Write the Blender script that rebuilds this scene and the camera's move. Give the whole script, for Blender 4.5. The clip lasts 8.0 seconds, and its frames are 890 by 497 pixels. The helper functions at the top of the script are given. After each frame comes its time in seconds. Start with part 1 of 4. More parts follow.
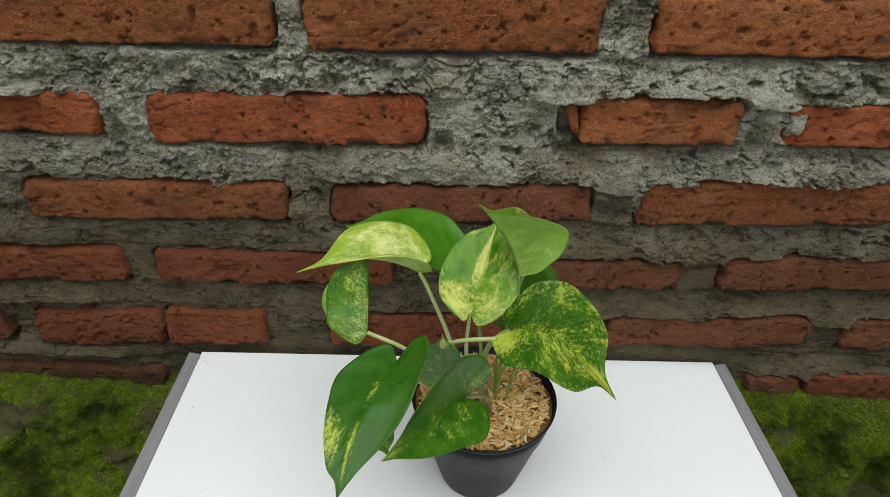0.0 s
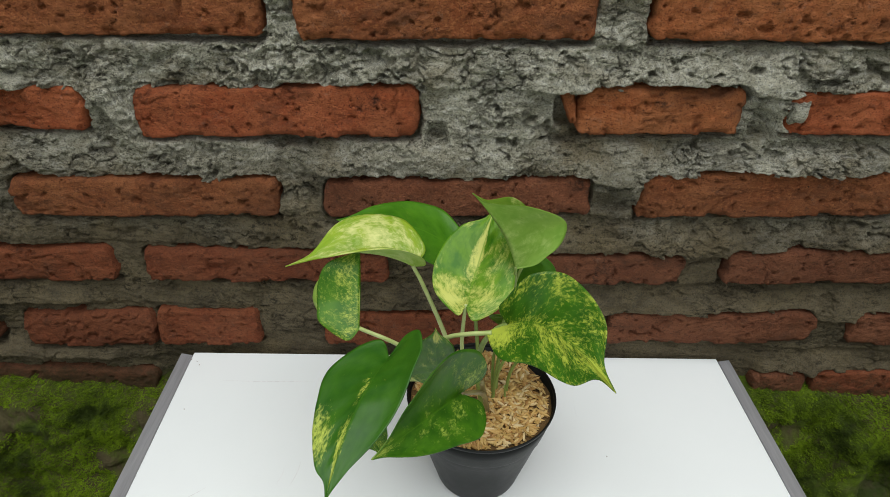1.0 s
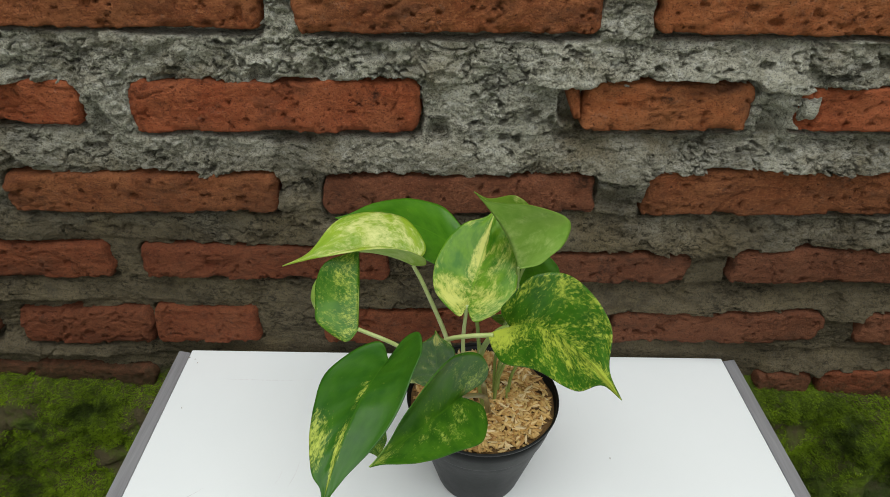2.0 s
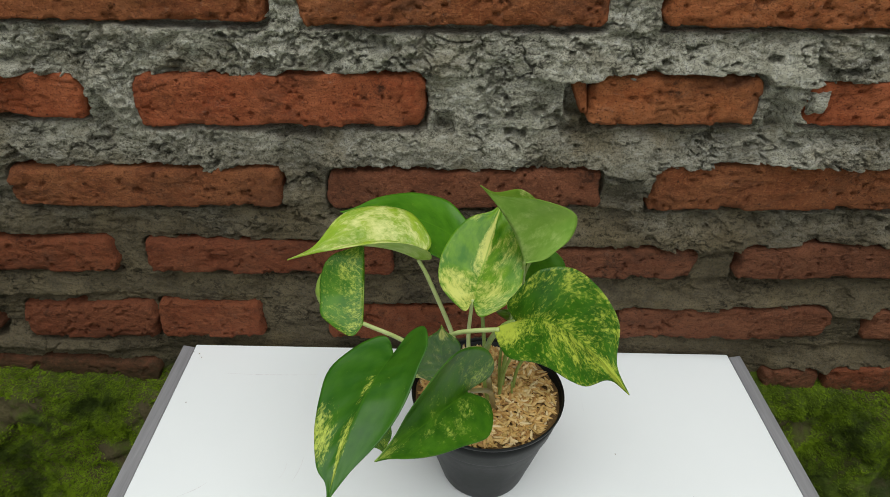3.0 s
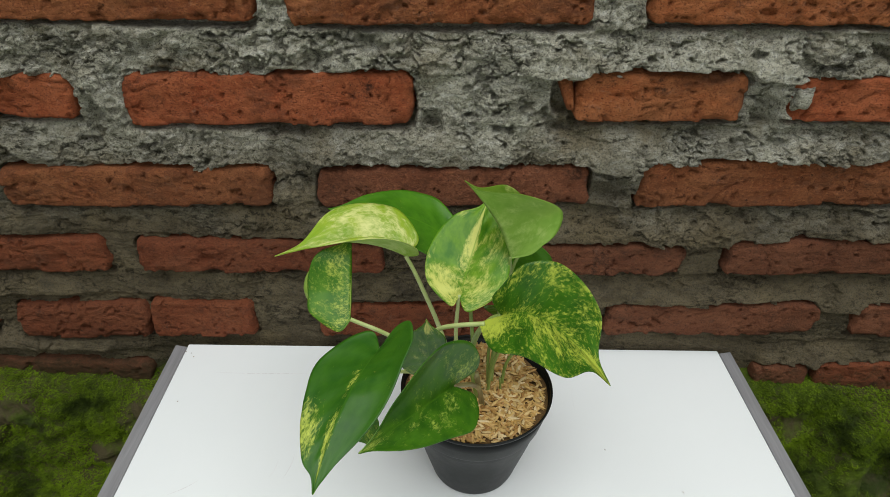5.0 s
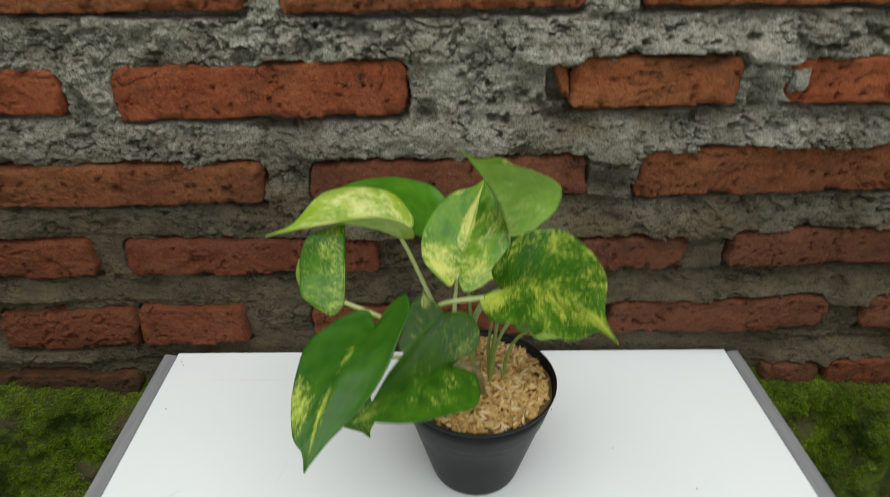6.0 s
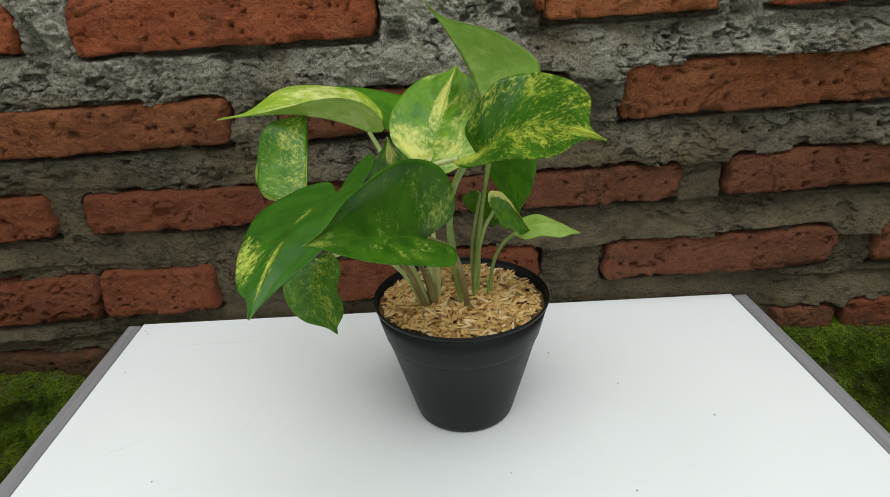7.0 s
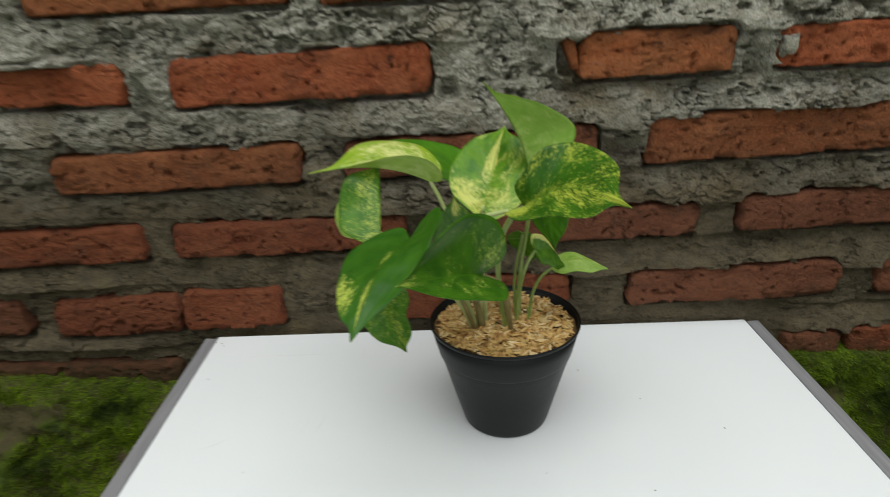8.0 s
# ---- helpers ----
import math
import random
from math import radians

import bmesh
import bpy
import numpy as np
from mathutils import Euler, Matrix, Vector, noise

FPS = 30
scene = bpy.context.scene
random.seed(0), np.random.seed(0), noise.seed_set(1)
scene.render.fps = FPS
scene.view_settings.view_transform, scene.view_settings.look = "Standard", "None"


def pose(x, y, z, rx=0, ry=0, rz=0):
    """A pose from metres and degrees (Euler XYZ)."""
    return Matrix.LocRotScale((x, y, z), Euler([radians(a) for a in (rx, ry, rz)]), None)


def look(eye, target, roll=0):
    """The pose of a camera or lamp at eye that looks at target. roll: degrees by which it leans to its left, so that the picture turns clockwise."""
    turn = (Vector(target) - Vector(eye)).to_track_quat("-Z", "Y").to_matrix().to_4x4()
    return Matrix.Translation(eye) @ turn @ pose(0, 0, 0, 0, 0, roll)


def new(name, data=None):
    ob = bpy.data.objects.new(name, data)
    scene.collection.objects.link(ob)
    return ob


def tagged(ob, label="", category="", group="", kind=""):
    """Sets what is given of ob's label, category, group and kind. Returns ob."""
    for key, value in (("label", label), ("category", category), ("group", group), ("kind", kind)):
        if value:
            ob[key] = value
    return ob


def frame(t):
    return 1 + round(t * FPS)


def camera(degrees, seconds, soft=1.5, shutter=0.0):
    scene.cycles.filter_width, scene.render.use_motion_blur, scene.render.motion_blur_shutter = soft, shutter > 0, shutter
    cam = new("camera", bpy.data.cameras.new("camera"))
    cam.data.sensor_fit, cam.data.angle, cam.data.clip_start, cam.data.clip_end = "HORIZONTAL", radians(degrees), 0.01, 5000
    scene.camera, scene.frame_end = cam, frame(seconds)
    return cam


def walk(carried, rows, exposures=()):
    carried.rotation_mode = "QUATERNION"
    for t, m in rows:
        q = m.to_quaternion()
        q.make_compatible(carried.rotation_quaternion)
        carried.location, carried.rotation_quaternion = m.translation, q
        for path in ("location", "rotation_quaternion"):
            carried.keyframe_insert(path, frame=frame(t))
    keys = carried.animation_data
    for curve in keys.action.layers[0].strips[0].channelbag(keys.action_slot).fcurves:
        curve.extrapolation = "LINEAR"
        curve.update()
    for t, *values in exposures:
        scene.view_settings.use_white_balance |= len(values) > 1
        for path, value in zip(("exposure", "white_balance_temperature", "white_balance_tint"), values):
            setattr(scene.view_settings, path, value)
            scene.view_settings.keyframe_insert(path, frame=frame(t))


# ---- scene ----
cam = camera(71.6, 8.0, soft=0.75, shutter=0.4)
PATH = [
    (0, (0.009, -0.476, 1.177), (-0.009, 1.217, 0.112), 1.5),
    (0.5, (0.011, -0.475, 1.172), (-0.008, 1.229, 0.124), 1.3),
    (1, (0.014, -0.469, 1.164), (-0.009, 1.23, 0.11), 0.9),
    (1.5, (0.015, -0.462, 1.163), (-0.011, 1.232, 0.099), 0.9),
    (3, (0.013, -0.458, 1.16), (-0.026, 1.223, 0.077), 0.9),
    (3.5, (0.016, -0.461, 1.159), (-0.028, 1.221, 0.077), 0.8),
    (4, (0.016, -0.461, 1.158), (-0.029, 1.225, 0.083), 0.7),
    (4.5, (0.02, -0.461, 1.156), (-0.034, 1.226, 0.083), 0.4),
    (4.7, (0.021, -0.462, 1.158), (-0.021, 1.224, 0.082), 0.6),
    (5.8, (0.019, -0.463, 1.148), (-0.009, 1.246, 0.108), 0.6),
    (6, (0.021, -0.47, 1.12), (-0.005, 1.28, 0.151), -0.3),
    (6.2, (0.02, -0.483, 1.08), (-0.006, 1.275, 0.127), -0.8),
    (6.3, (0.021, -0.488, 1.06), (-0.012, 1.282, 0.129), -1.1),
    (6.5, (0.024, -0.493, 1.021), (-0.013, 1.319, 0.176), -2.4),
    (7, (0.032, -0.483, 1.013), (0.017, 1.355, 0.226), -2.7),
    (7.3, (0.031, -0.476, 1.035), (0.023, 1.358, 0.237), -2.4),
    (7.5, (0.033, -0.484, 1.043), (0.023, 1.353, 0.252), -2.4),
    (7.8, (0.023, -0.507, 1.048), (-0.002, 1.326, 0.248), -2.3),
    (8, (0.015, -0.539, 1.053), (-0.07, 1.313, 0.303), -2.7),
]
EXPOSURE = 0.30
walk(cam, [(t, look(eye, target, roll)) for t, eye, target, roll in PATH], exposures=[(0.0, EXPOSURE), (3.0, EXPOSURE - 0.04), (5.8, EXPOSURE - 0.04), (7.0, EXPOSURE - 0.03), (8.0, EXPOSURE - 0.08)])

# ---- light: overcast daylight, brightest overhead and a little in front of the wall ----
world = bpy.data.worlds.new("overcast_sky")
scene.world = world
world.use_nodes = True
wn, wl = world.node_tree.nodes, world.node_tree.links
sky = wn.new("ShaderNodeTexSky")
sky.sky_type, sky.sun_disc = "NISHITA", False
sky.sun_elevation, sky.sun_rotation = radians(62), radians(170)
grey = wn.new("ShaderNodeHueSaturation")
grey.inputs["Saturation"].default_value = 0.08
wl.new(sky.outputs["Color"], grey.inputs["Color"])
wl.new(grey.outputs["Color"], wn["Background"].inputs["Color"])
wn["Background"].inputs["Strength"].default_value = 0.10
sun_data = bpy.data.lights.new("sun", "SUN")
sun_data.energy, sun_data.angle, sun_data.color = 2.28, radians(66), (0.985, 1.0, 0.98)
sun = new("sun", sun_data)
sun.matrix_world = look((0.02, -0.75, 4.6), (0, 0, 0.9))

# ---- materials ----
def material(name):
    m = bpy.data.materials.new(name)
    m.use_nodes = True
    return m, m.node_tree.nodes, m.node_tree.links, m.node_tree.nodes["Principled BSDF"]


def noise_node(n, l, scale, detail=6.0, rough=0.6, vec=None, distortion=0.0):
    t = n.new("ShaderNodeTexNoise")
    t.inputs["Scale"].default_value, t.inputs["Detail"].default_value = scale, detail
    t.inputs["Roughness"].default_value, t.inputs["Distortion"].default_value = rough, distortion
    if vec is not None:
        l.new(vec, t.inputs["Vector"])
    return t.outputs["Fac"]


def ramp(n, l, fac, stops):
    r = n.new("ShaderNodeValToRGB")
    while len(r.color_ramp.elements) < len(stops):
        r.color_ramp.elements.new(0.5)
    for e, (p, c) in zip(r.color_ramp.elements, stops):
        e.position, e.color = p, (*c, 1) if len(c) == 3 else (c[0], c[0], c[0], 1)
    l.new(fac, r.inputs["Fac"])
    return r.outputs["Color"]


def mix(n, l, fac, a, b, mode="MIX"):
    m = n.new("ShaderNodeMix")
    m.data_type, m.blend_type = "RGBA", mode
    for sock, v in ((m.inputs[0], fac), (m.inputs[6], a), (m.inputs[7], b)):
        if isinstance(v, bpy.types.NodeSocket):
            l.new(v, sock)
        elif isinstance(v, tuple):
            sock.default_value = (*v, 1)
        else:
            sock.default_value = v
    return m.outputs[2]


def calc(n, l, op, a, b=0.0):
    m = n.new("ShaderNodeMath")
    m.operation = op
    for sock, v in zip(m.inputs, (a, b)):
        if isinstance(v, bpy.types.NodeSocket):
            l.new(v, sock)
        else:
            sock.default_value = v
    return m.outputs[0]


def bump(n, l, height, strength, distance, bsdf, normal=None):
    b = n.new("ShaderNodeBump")
    b.inputs["Strength"].default_value, b.inputs["Distance"].default_value = strength, distance
    l.new(height, b.inputs["Height"])
    if normal is not None:
        l.new(normal, b.inputs["Normal"])
    if bsdf is not None:
        l.new(b.outputs["Normal"], bsdf.inputs["Normal"])
    return b.outputs["Normal"]


def coords(n, name="Object"):
    return n.new("ShaderNodeTexCoord").outputs[name]


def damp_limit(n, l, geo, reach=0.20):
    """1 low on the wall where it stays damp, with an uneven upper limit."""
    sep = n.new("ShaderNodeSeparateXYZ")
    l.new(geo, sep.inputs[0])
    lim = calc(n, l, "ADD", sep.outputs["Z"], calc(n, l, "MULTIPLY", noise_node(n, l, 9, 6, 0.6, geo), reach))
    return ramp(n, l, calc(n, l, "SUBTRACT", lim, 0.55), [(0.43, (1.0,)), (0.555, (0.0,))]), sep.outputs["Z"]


def stretched(n, l, geo, sx, sz):
    mp = n.new("ShaderNodeMapping")
    mp.inputs["Scale"].default_value = (sx, 1.0, sz)
    l.new(geo, mp.inputs["Vector"])
    return mp.outputs[0]


def brick_material(name, base, light, dark):
    m, n, l, p = material(name)
    geo = n.new("ShaderNodeNewGeometry").outputs["Position"]
    rnd = n.new("ShaderNodeObjectInfo").outputs["Random"]
    long_geo = stretched(n, l, geo, 0.75, 1.0)
    big = noise_node(n, l, 26, 6, 0.65, geo)
    fine = noise_node(n, l, 420, 5, 0.75, long_geo)
    mid = noise_node(n, l, 110, 7, 0.75, long_geo)
    col = mix(n, l, ramp(n, l, big, [(0.34, (0.0,)), (0.66, (1.0,))]), base, light)
    col = mix(n, l, calc(n, l, "MULTIPLY", rnd, 0.45), col, dark)
    col = mix(n, l, ramp(n, l, mid, [(0.36, (0.55,)), (0.47, (0.0,))]), col, dark)
    col = mix(n, l, ramp(n, l, fine, [(0.50, (0.0,)), (0.64, (0.75,))]), col, light)
    # soot and lichen stains
    soot = noise_node(n, l, 30, 10, 0.82, geo, 0.15)
    col = mix(n, l, ramp(n, l, soot, [(0.565, (0.0,)), (0.66, (0.85,))]), col, (0.022, 0.017, 0.013))
    # grime in broad soft patches
    grime = noise_node(n, l, 14, 8, 0.72, stretched(n, l, geo, 0.8, 1.5), 0.2)
    col = mix(n, l, ramp(n, l, grime, [(0.53, (0.0,)), (0.68, (0.62,))]), col, (0.058, 0.038, 0.026))
    # pale lime bloom
    lime = noise_node(n, l, 85, 10, 0.86, geo)
    col = mix(n, l, ramp(n, l, lime, [(0.57, (0.0,)), (0.72, (0.6,))]), col, (0.40, 0.29, 0.22))
    speck = noise_node(n, l, 800, 3, 0.7, long_geo)
    col = mix(n, l, ramp(n, l, speck, [(0.38, (0.7,)), (0.46, (0.0,))]), col, dark)
    # worn pits of many sizes
    pit = noise_node(n, l, 340, 3, 0.6, stretched(n, l, geo, 0.8, 1.0), 0.2)
    pits = ramp(n, l, pit, [(0.67, (0.0,)), (0.72, (1.0,))])
    col = mix(n, l, calc(n, l, "MULTIPLY", pits, 0.7), col, (0.022, 0.014, 0.011))
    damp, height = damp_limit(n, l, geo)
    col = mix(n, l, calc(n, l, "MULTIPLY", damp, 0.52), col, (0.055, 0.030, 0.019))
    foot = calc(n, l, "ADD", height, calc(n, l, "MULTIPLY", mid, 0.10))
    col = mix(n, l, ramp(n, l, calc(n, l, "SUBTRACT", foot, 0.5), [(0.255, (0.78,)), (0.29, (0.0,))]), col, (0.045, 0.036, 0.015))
    l.new(col, p.inputs["Base Color"])
    p.inputs["Roughness"].default_value = 0.93
    p.inputs["Specular IOR Level"].default_value = 0.18
    hgt = calc(n, l, "SUBTRACT", calc(n, l, "ADD", calc(n, l, "MULTIPLY", fine, 0.6), calc(n, l, "ADD", mid, big)), pits)
    bump(n, l, calc(n, l, "ADD", hgt, calc(n, l, "MULTIPLY", speck, 0.6)), 1.0, 0.0050, p)
    return m


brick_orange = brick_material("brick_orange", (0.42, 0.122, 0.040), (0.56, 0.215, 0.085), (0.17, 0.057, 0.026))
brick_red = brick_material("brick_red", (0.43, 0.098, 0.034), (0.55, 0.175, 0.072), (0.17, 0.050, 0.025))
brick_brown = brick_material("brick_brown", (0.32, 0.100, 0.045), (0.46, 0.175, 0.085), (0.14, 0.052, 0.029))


def mortar_material():
    m, n, l, p = material("cement_mortar")
    geo = n.new("ShaderNodeNewGeometry").outputs["Position"]
    flat = stretched(n, l, geo, 0.55, 1.0)
    mid = noise_node(n, l, 40, 8, 0.72, flat)
    grain = noise_node(n, l, 230, 6, 0.8, flat, 0.4)
    fine = noise_node(n, l, 650, 4, 0.75, geo)
    col = mix(n, l, ramp(n, l, mid, [(0.25, (0.0,)), (0.68, (1.0,))]), (0.44, 0.422, 0.305), (0.82, 0.800, 0.640))
    col = mix(n, l, ramp(n, l, grain, [(0.50, (0.0,)), (0.59, (0.85,))]), col, (0.88, 0.872, 0.76))
    damp, height = damp_limit(n, l, geo)
    col = mix(n, l, calc(n, l, "MULTIPLY", damp, 0.93), col, mix(n, l, ramp(n, l, mid, [(0.3, (0.0,)), (0.7, (1.0,))]), (0.080, 0.058, 0.027), (0.225, 0.175, 0.095)))
    # brown and sooty stains
    col = mix(n, l, ramp(n, l, noise_node(n, l, 22, 9, 0.78, flat, 0.5), [(0.53, (0.0,)), (0.69, (0.62,))]), col, (0.085, 0.078, 0.056))
    col = mix(n, l, ramp(n, l, noise_node(n, l, 13, 7, 0.7, geo), [(0.50, (0.0,)), (0.67, (0.7,))]), col, (0.29, 0.230, 0.122))
    # crackled, crumbling patches
    crack = n.new("ShaderNodeTexVoronoi")
    crack.feature = "DISTANCE_TO_EDGE"
    crack.inputs["Scale"].default_value = 150
    warp = n.new("ShaderNodeVectorMath")
    warp.operation = "ADD"
    shake = n.new("ShaderNodeTexNoise")
    shake.inputs["Scale"].default_value = 120
    shake.inputs["Detail"].default_value = 5
    l.new(geo, shake.inputs["Vector"])
    small = n.new("ShaderNodeVectorMath")
    small.operation = "SCALE"
    small.inputs["Scale"].default_value = 0.014
    l.new(shake.outputs["Color"], small.inputs[0])
    l.new(flat, warp.inputs[0])
    l.new(small.outputs[0], warp.inputs[1])
    l.new(warp.outputs[0], crack.inputs["Vector"])
    where = ramp(n, l, noise_node(n, l, 17, 5, 0.65, geo), [(0.52, (0.0,)), (0.60, (1.0,))])
    lines = calc(n, l, "MULTIPLY", ramp(n, l, crack.outputs["Distance"], [(0.02, (1.0,)), (0.14, (0.0,))]), where)
    lines = calc(n, l, "MULTIPLY", lines, ramp(n, l, grain, [(0.40, (1.0,)), (0.62, (0.0,))]))
    # sand grains and pin holes
    patch = ramp(n, l, noise_node(n, l, 32, 5, 0.65, flat), [(0.40, (0.15,)), (0.58, (1.0,))])
    holes = calc(n, l, "MULTIPLY", ramp(n, l, grain, [(0.40, (1.0,)), (0.465, (0.0,))]), patch)
    col = mix(n, l, calc(n, l, "MULTIPLY", holes, 0.80), col, (0.028, 0.026, 0.019))
    col = mix(n, l, calc(n, l, "MULTIPLY", lines, 0.45), col, (0.03, 0.028, 0.022))
    col = mix(n, l, ramp(n, l, fine, [(0.40, (0.62,)), (0.49, (0.0,))]), col, (0.075, 0.070, 0.054))
    # moss creeping up at the foot
    foot = calc(n, l, "ADD", height, calc(n, l, "MULTIPLY", mid, 0.10))
    moss = ramp(n, l, calc(n, l, "SUBTRACT", foot, 0.5), [(0.240, (0.75,)), (0.275, (0.0,))])
    col = mix(n, l, moss, col, (0.055, 0.075, 0.016))
    l.new(col, p.inputs["Base Color"])
    p.inputs["Roughness"].default_value = 0.95
    p.inputs["Specular IOR Level"].default_value = 0.15
    hgt = calc(n, l, "ADD", calc(n, l, "ADD", calc(n, l, "MULTIPLY", fine, 0.6), grain), calc(n, l, "MULTIPLY", mid, 0.7))
    bump(n, l, calc(n, l, "SUBTRACT", hgt, calc(n, l, "MULTIPLY", lines, 0.8)), 1.0, 0.0068, p)
    return m


mortar_mat = mortar_material()


def moss_material(name, blades):
    m, n, l, p = material(name)
    geo_node = n.new("ShaderNodeNewGeometry")
    geo = geo_node.outputs["Position"]
    tone = noise_node(n, l, 30, 6, 0.7, geo)
    fine = noise_node(n, l, 260, 5, 0.7, geo)
    patch = calc(n, l, "ADD", calc(n, l, "MULTIPLY", tone, 0.5), calc(n, l, "MULTIPLY", noise_node(n, l, 11, 4, 0.6, geo), 0.5))
    green = mix(n, l, ramp(n, l, patch, [(0.40, (0.0,)), (0.57, (1.0,))]), (0.020, 0.034, 0.003), (0.14, 0.22, 0.006))
    if blades:
        col = mix(n, l, calc(n, l, "MULTIPLY", geo_node.outputs["Random Per Island"], ramp(n, l, patch, [(0.42, (0.15,)), (0.56, (0.9,))])), green, (0.17, 0.265, 0.007))
    else:
        green = mix(n, l, fine, green, (0.035, 0.05, 0.010))
        soil = noise_node(n, l, 15, 7, 0.65, geo, 0.4)
        earth = mix(n, l, fine, (0.030, 0.021, 0.012), (0.115, 0.082, 0.050))
        col = mix(n, l, ramp(n, l, soil, [(0.48, (0.0,)), (0.60, (0.85,))]), green, earth)
        bump(n, l, calc(n, l, "ADD", fine, tone), 1.0, 0.004, p)
    l.new(col, p.inputs["Base Color"])
    p.inputs["Roughness"].default_value = 0.9
    p.inputs["Specular IOR Level"].default_value = 0.2
    return m


moss_ground_mat = moss_material("mossy_plinth", False)
moss_blade_mat = moss_material("moss_shoots", True)


def laminate_material():
    m, n, l, p = material("white_laminate")
    geo = coords(n)
    a = noise_node(n, l, 6, 5, 0.6, geo)
    col = mix(n, l, a, (0.735, 0.770, 0.768), (0.785, 0.815, 0.81))
    # faint scuffs and specks of dirt
    v = n.new("ShaderNodeTexVoronoi")
    v.inputs["Scale"].default_value = 14
    l.new(geo, v.inputs["Vector"])
    col = mix(n, l, ramp(n, l, v.outputs["Distance"], [(0.016, (0.75,)), (0.028, (0.0,))]), col, (0.22, 0.21, 0.19))
    scuff = n.new("ShaderNodeMapping")
    scuff.inputs["Scale"].default_value = (140, 9, 1)
    scuff.inputs["Rotation"].default_value = (0, 0, 0.35)
    l.new(geo, scuff.inputs["Vector"])
    col = mix(n, l, ramp(n, l, noise_node(n, l, 1.0, 3, 0.5, scuff.outputs[0]), [(0.73, (0.0,)), (0.80, (0.22,))]), col, (0.5, 0.5, 0.49))
    l.new(col, p.inputs["Base Color"])
    l.new(ramp(n, l, a, [(0.3, (0.30,)), (0.7, (0.42,))]), p.inputs["Roughness"])
    p.inputs["Specular IOR Level"].default_value = 0.4
    return m


laminate = laminate_material()


def strip_material():
    m, n, l, p = material("grey_edge_strip")
    mp = n.new("ShaderNodeMapping")
    mp.inputs["Scale"].default_value = (260, 14, 260)
    l.new(coords(n), mp.inputs["Vector"])
    streak = noise_node(n, l, 1.0, 5, 0.7, mp.outputs[0])
    l.new(mix(n, l, ramp(n, l, streak, [(0.3, (0.0,)), (0.7, (1.0,))]), (0.22, 0.22, 0.227), (0.325, 0.325, 0.335)), p.inputs["Base Color"])
    p.inputs["Roughness"].default_value = 0.5
    p.inputs["Metallic"].default_value = 0.25
    return m


strip_mat = strip_material()


def plastic_material():
    m, n, l, p = material("black_pot_plastic")
    geo = coords(n)
    dust = noise_node(n, l, 40, 7, 0.7, geo)
    l.new(mix(n, l, ramp(n, l, dust, [(0.45, (0.0,)), (0.8, (0.5,))]), (0.005, 0.0062, 0.0062), (0.010, 0.012, 0.0115)), p.inputs["Base Color"])
    l.new(ramp(n, l, dust, [(0.3, (0.36,)), (0.7, (0.5,))]), p.inputs["Roughness"])
    p.inputs["Specular IOR Level"].default_value = 0.22
    bump(n, l, noise_node(n, l, 700, 3, 0.5, geo), 0.12, 0.0006, p)
    return m


pot_mat = plastic_material()


def husk_material():
    m, n, l, p = material("rice_husk")
    oi = n.new("ShaderNodeObjectInfo").outputs["Random"]
    isl = n.new("ShaderNodeNewGeometry").outputs["Random Per Island"]
    rnd = calc(n, l, "FRACT", calc(n, l, "ADD", oi, isl))
    col = ramp(n, l, rnd, [(0.0, (0.33, 0.16, 0.04)), (0.3, (0.54, 0.32, 0.09)), (0.75, (0.66, 0.45, 0.16)), (1.0, (0.78, 0.63, 0.36))])
    mp = n.new("ShaderNodeMapping")
    mp.inputs["Scale"].default_value = (300, 2500, 300)
    l.new(coords(n), mp.inputs["Vector"])
    grain = noise_node(n, l, 1.0, 3, 0.6, mp.outputs[0])
    l.new(mix(n, l, calc(n, l, "MULTIPLY", grain, 0.4), col, (0.22, 0.12, 0.045)), p.inputs["Base Color"])
    p.inputs["Roughness"].default_value = 0.6
    return m


husk_mat = husk_material()


def soil_material():
    m, n, l, p = material("potting_soil")
    f = noise_node(n, l, 300, 6, 0.7, coords(n))
    l.new(mix(n, l, f, (0.06, 0.032, 0.012), (0.25, 0.14, 0.045)), p.inputs["Base Color"])
    p.inputs["Roughness"].default_value = 0.95
    bump(n, l, f, 1.0, 0.002, p)
    return m


soil_mat = soil_material()


def stem_material(name, low, high):
    m, n, l, p = material(name)
    f = noise_node(n, l, 70, 5, 0.6, n.new("ShaderNodeNewGeometry").outputs["Position"])
    l.new(mix(n, l, ramp(n, l, f, [(0.3, (0.0,)), (0.7, (1.0,))]), low, high), p.inputs["Base Color"])
    p.inputs["Roughness"].default_value = 0.4
    return m


stem_green = stem_material("petiole_green", (0.13, 0.20, 0.035), (0.26, 0.34, 0.085))
stem_pale = stem_material("petiole_pale", (0.34, 0.42, 0.13), (0.50, 0.56, 0.25))
stem_tan = stem_material("stem_tan", (0.13, 0.10, 0.04), (0.25, 0.22, 0.085))


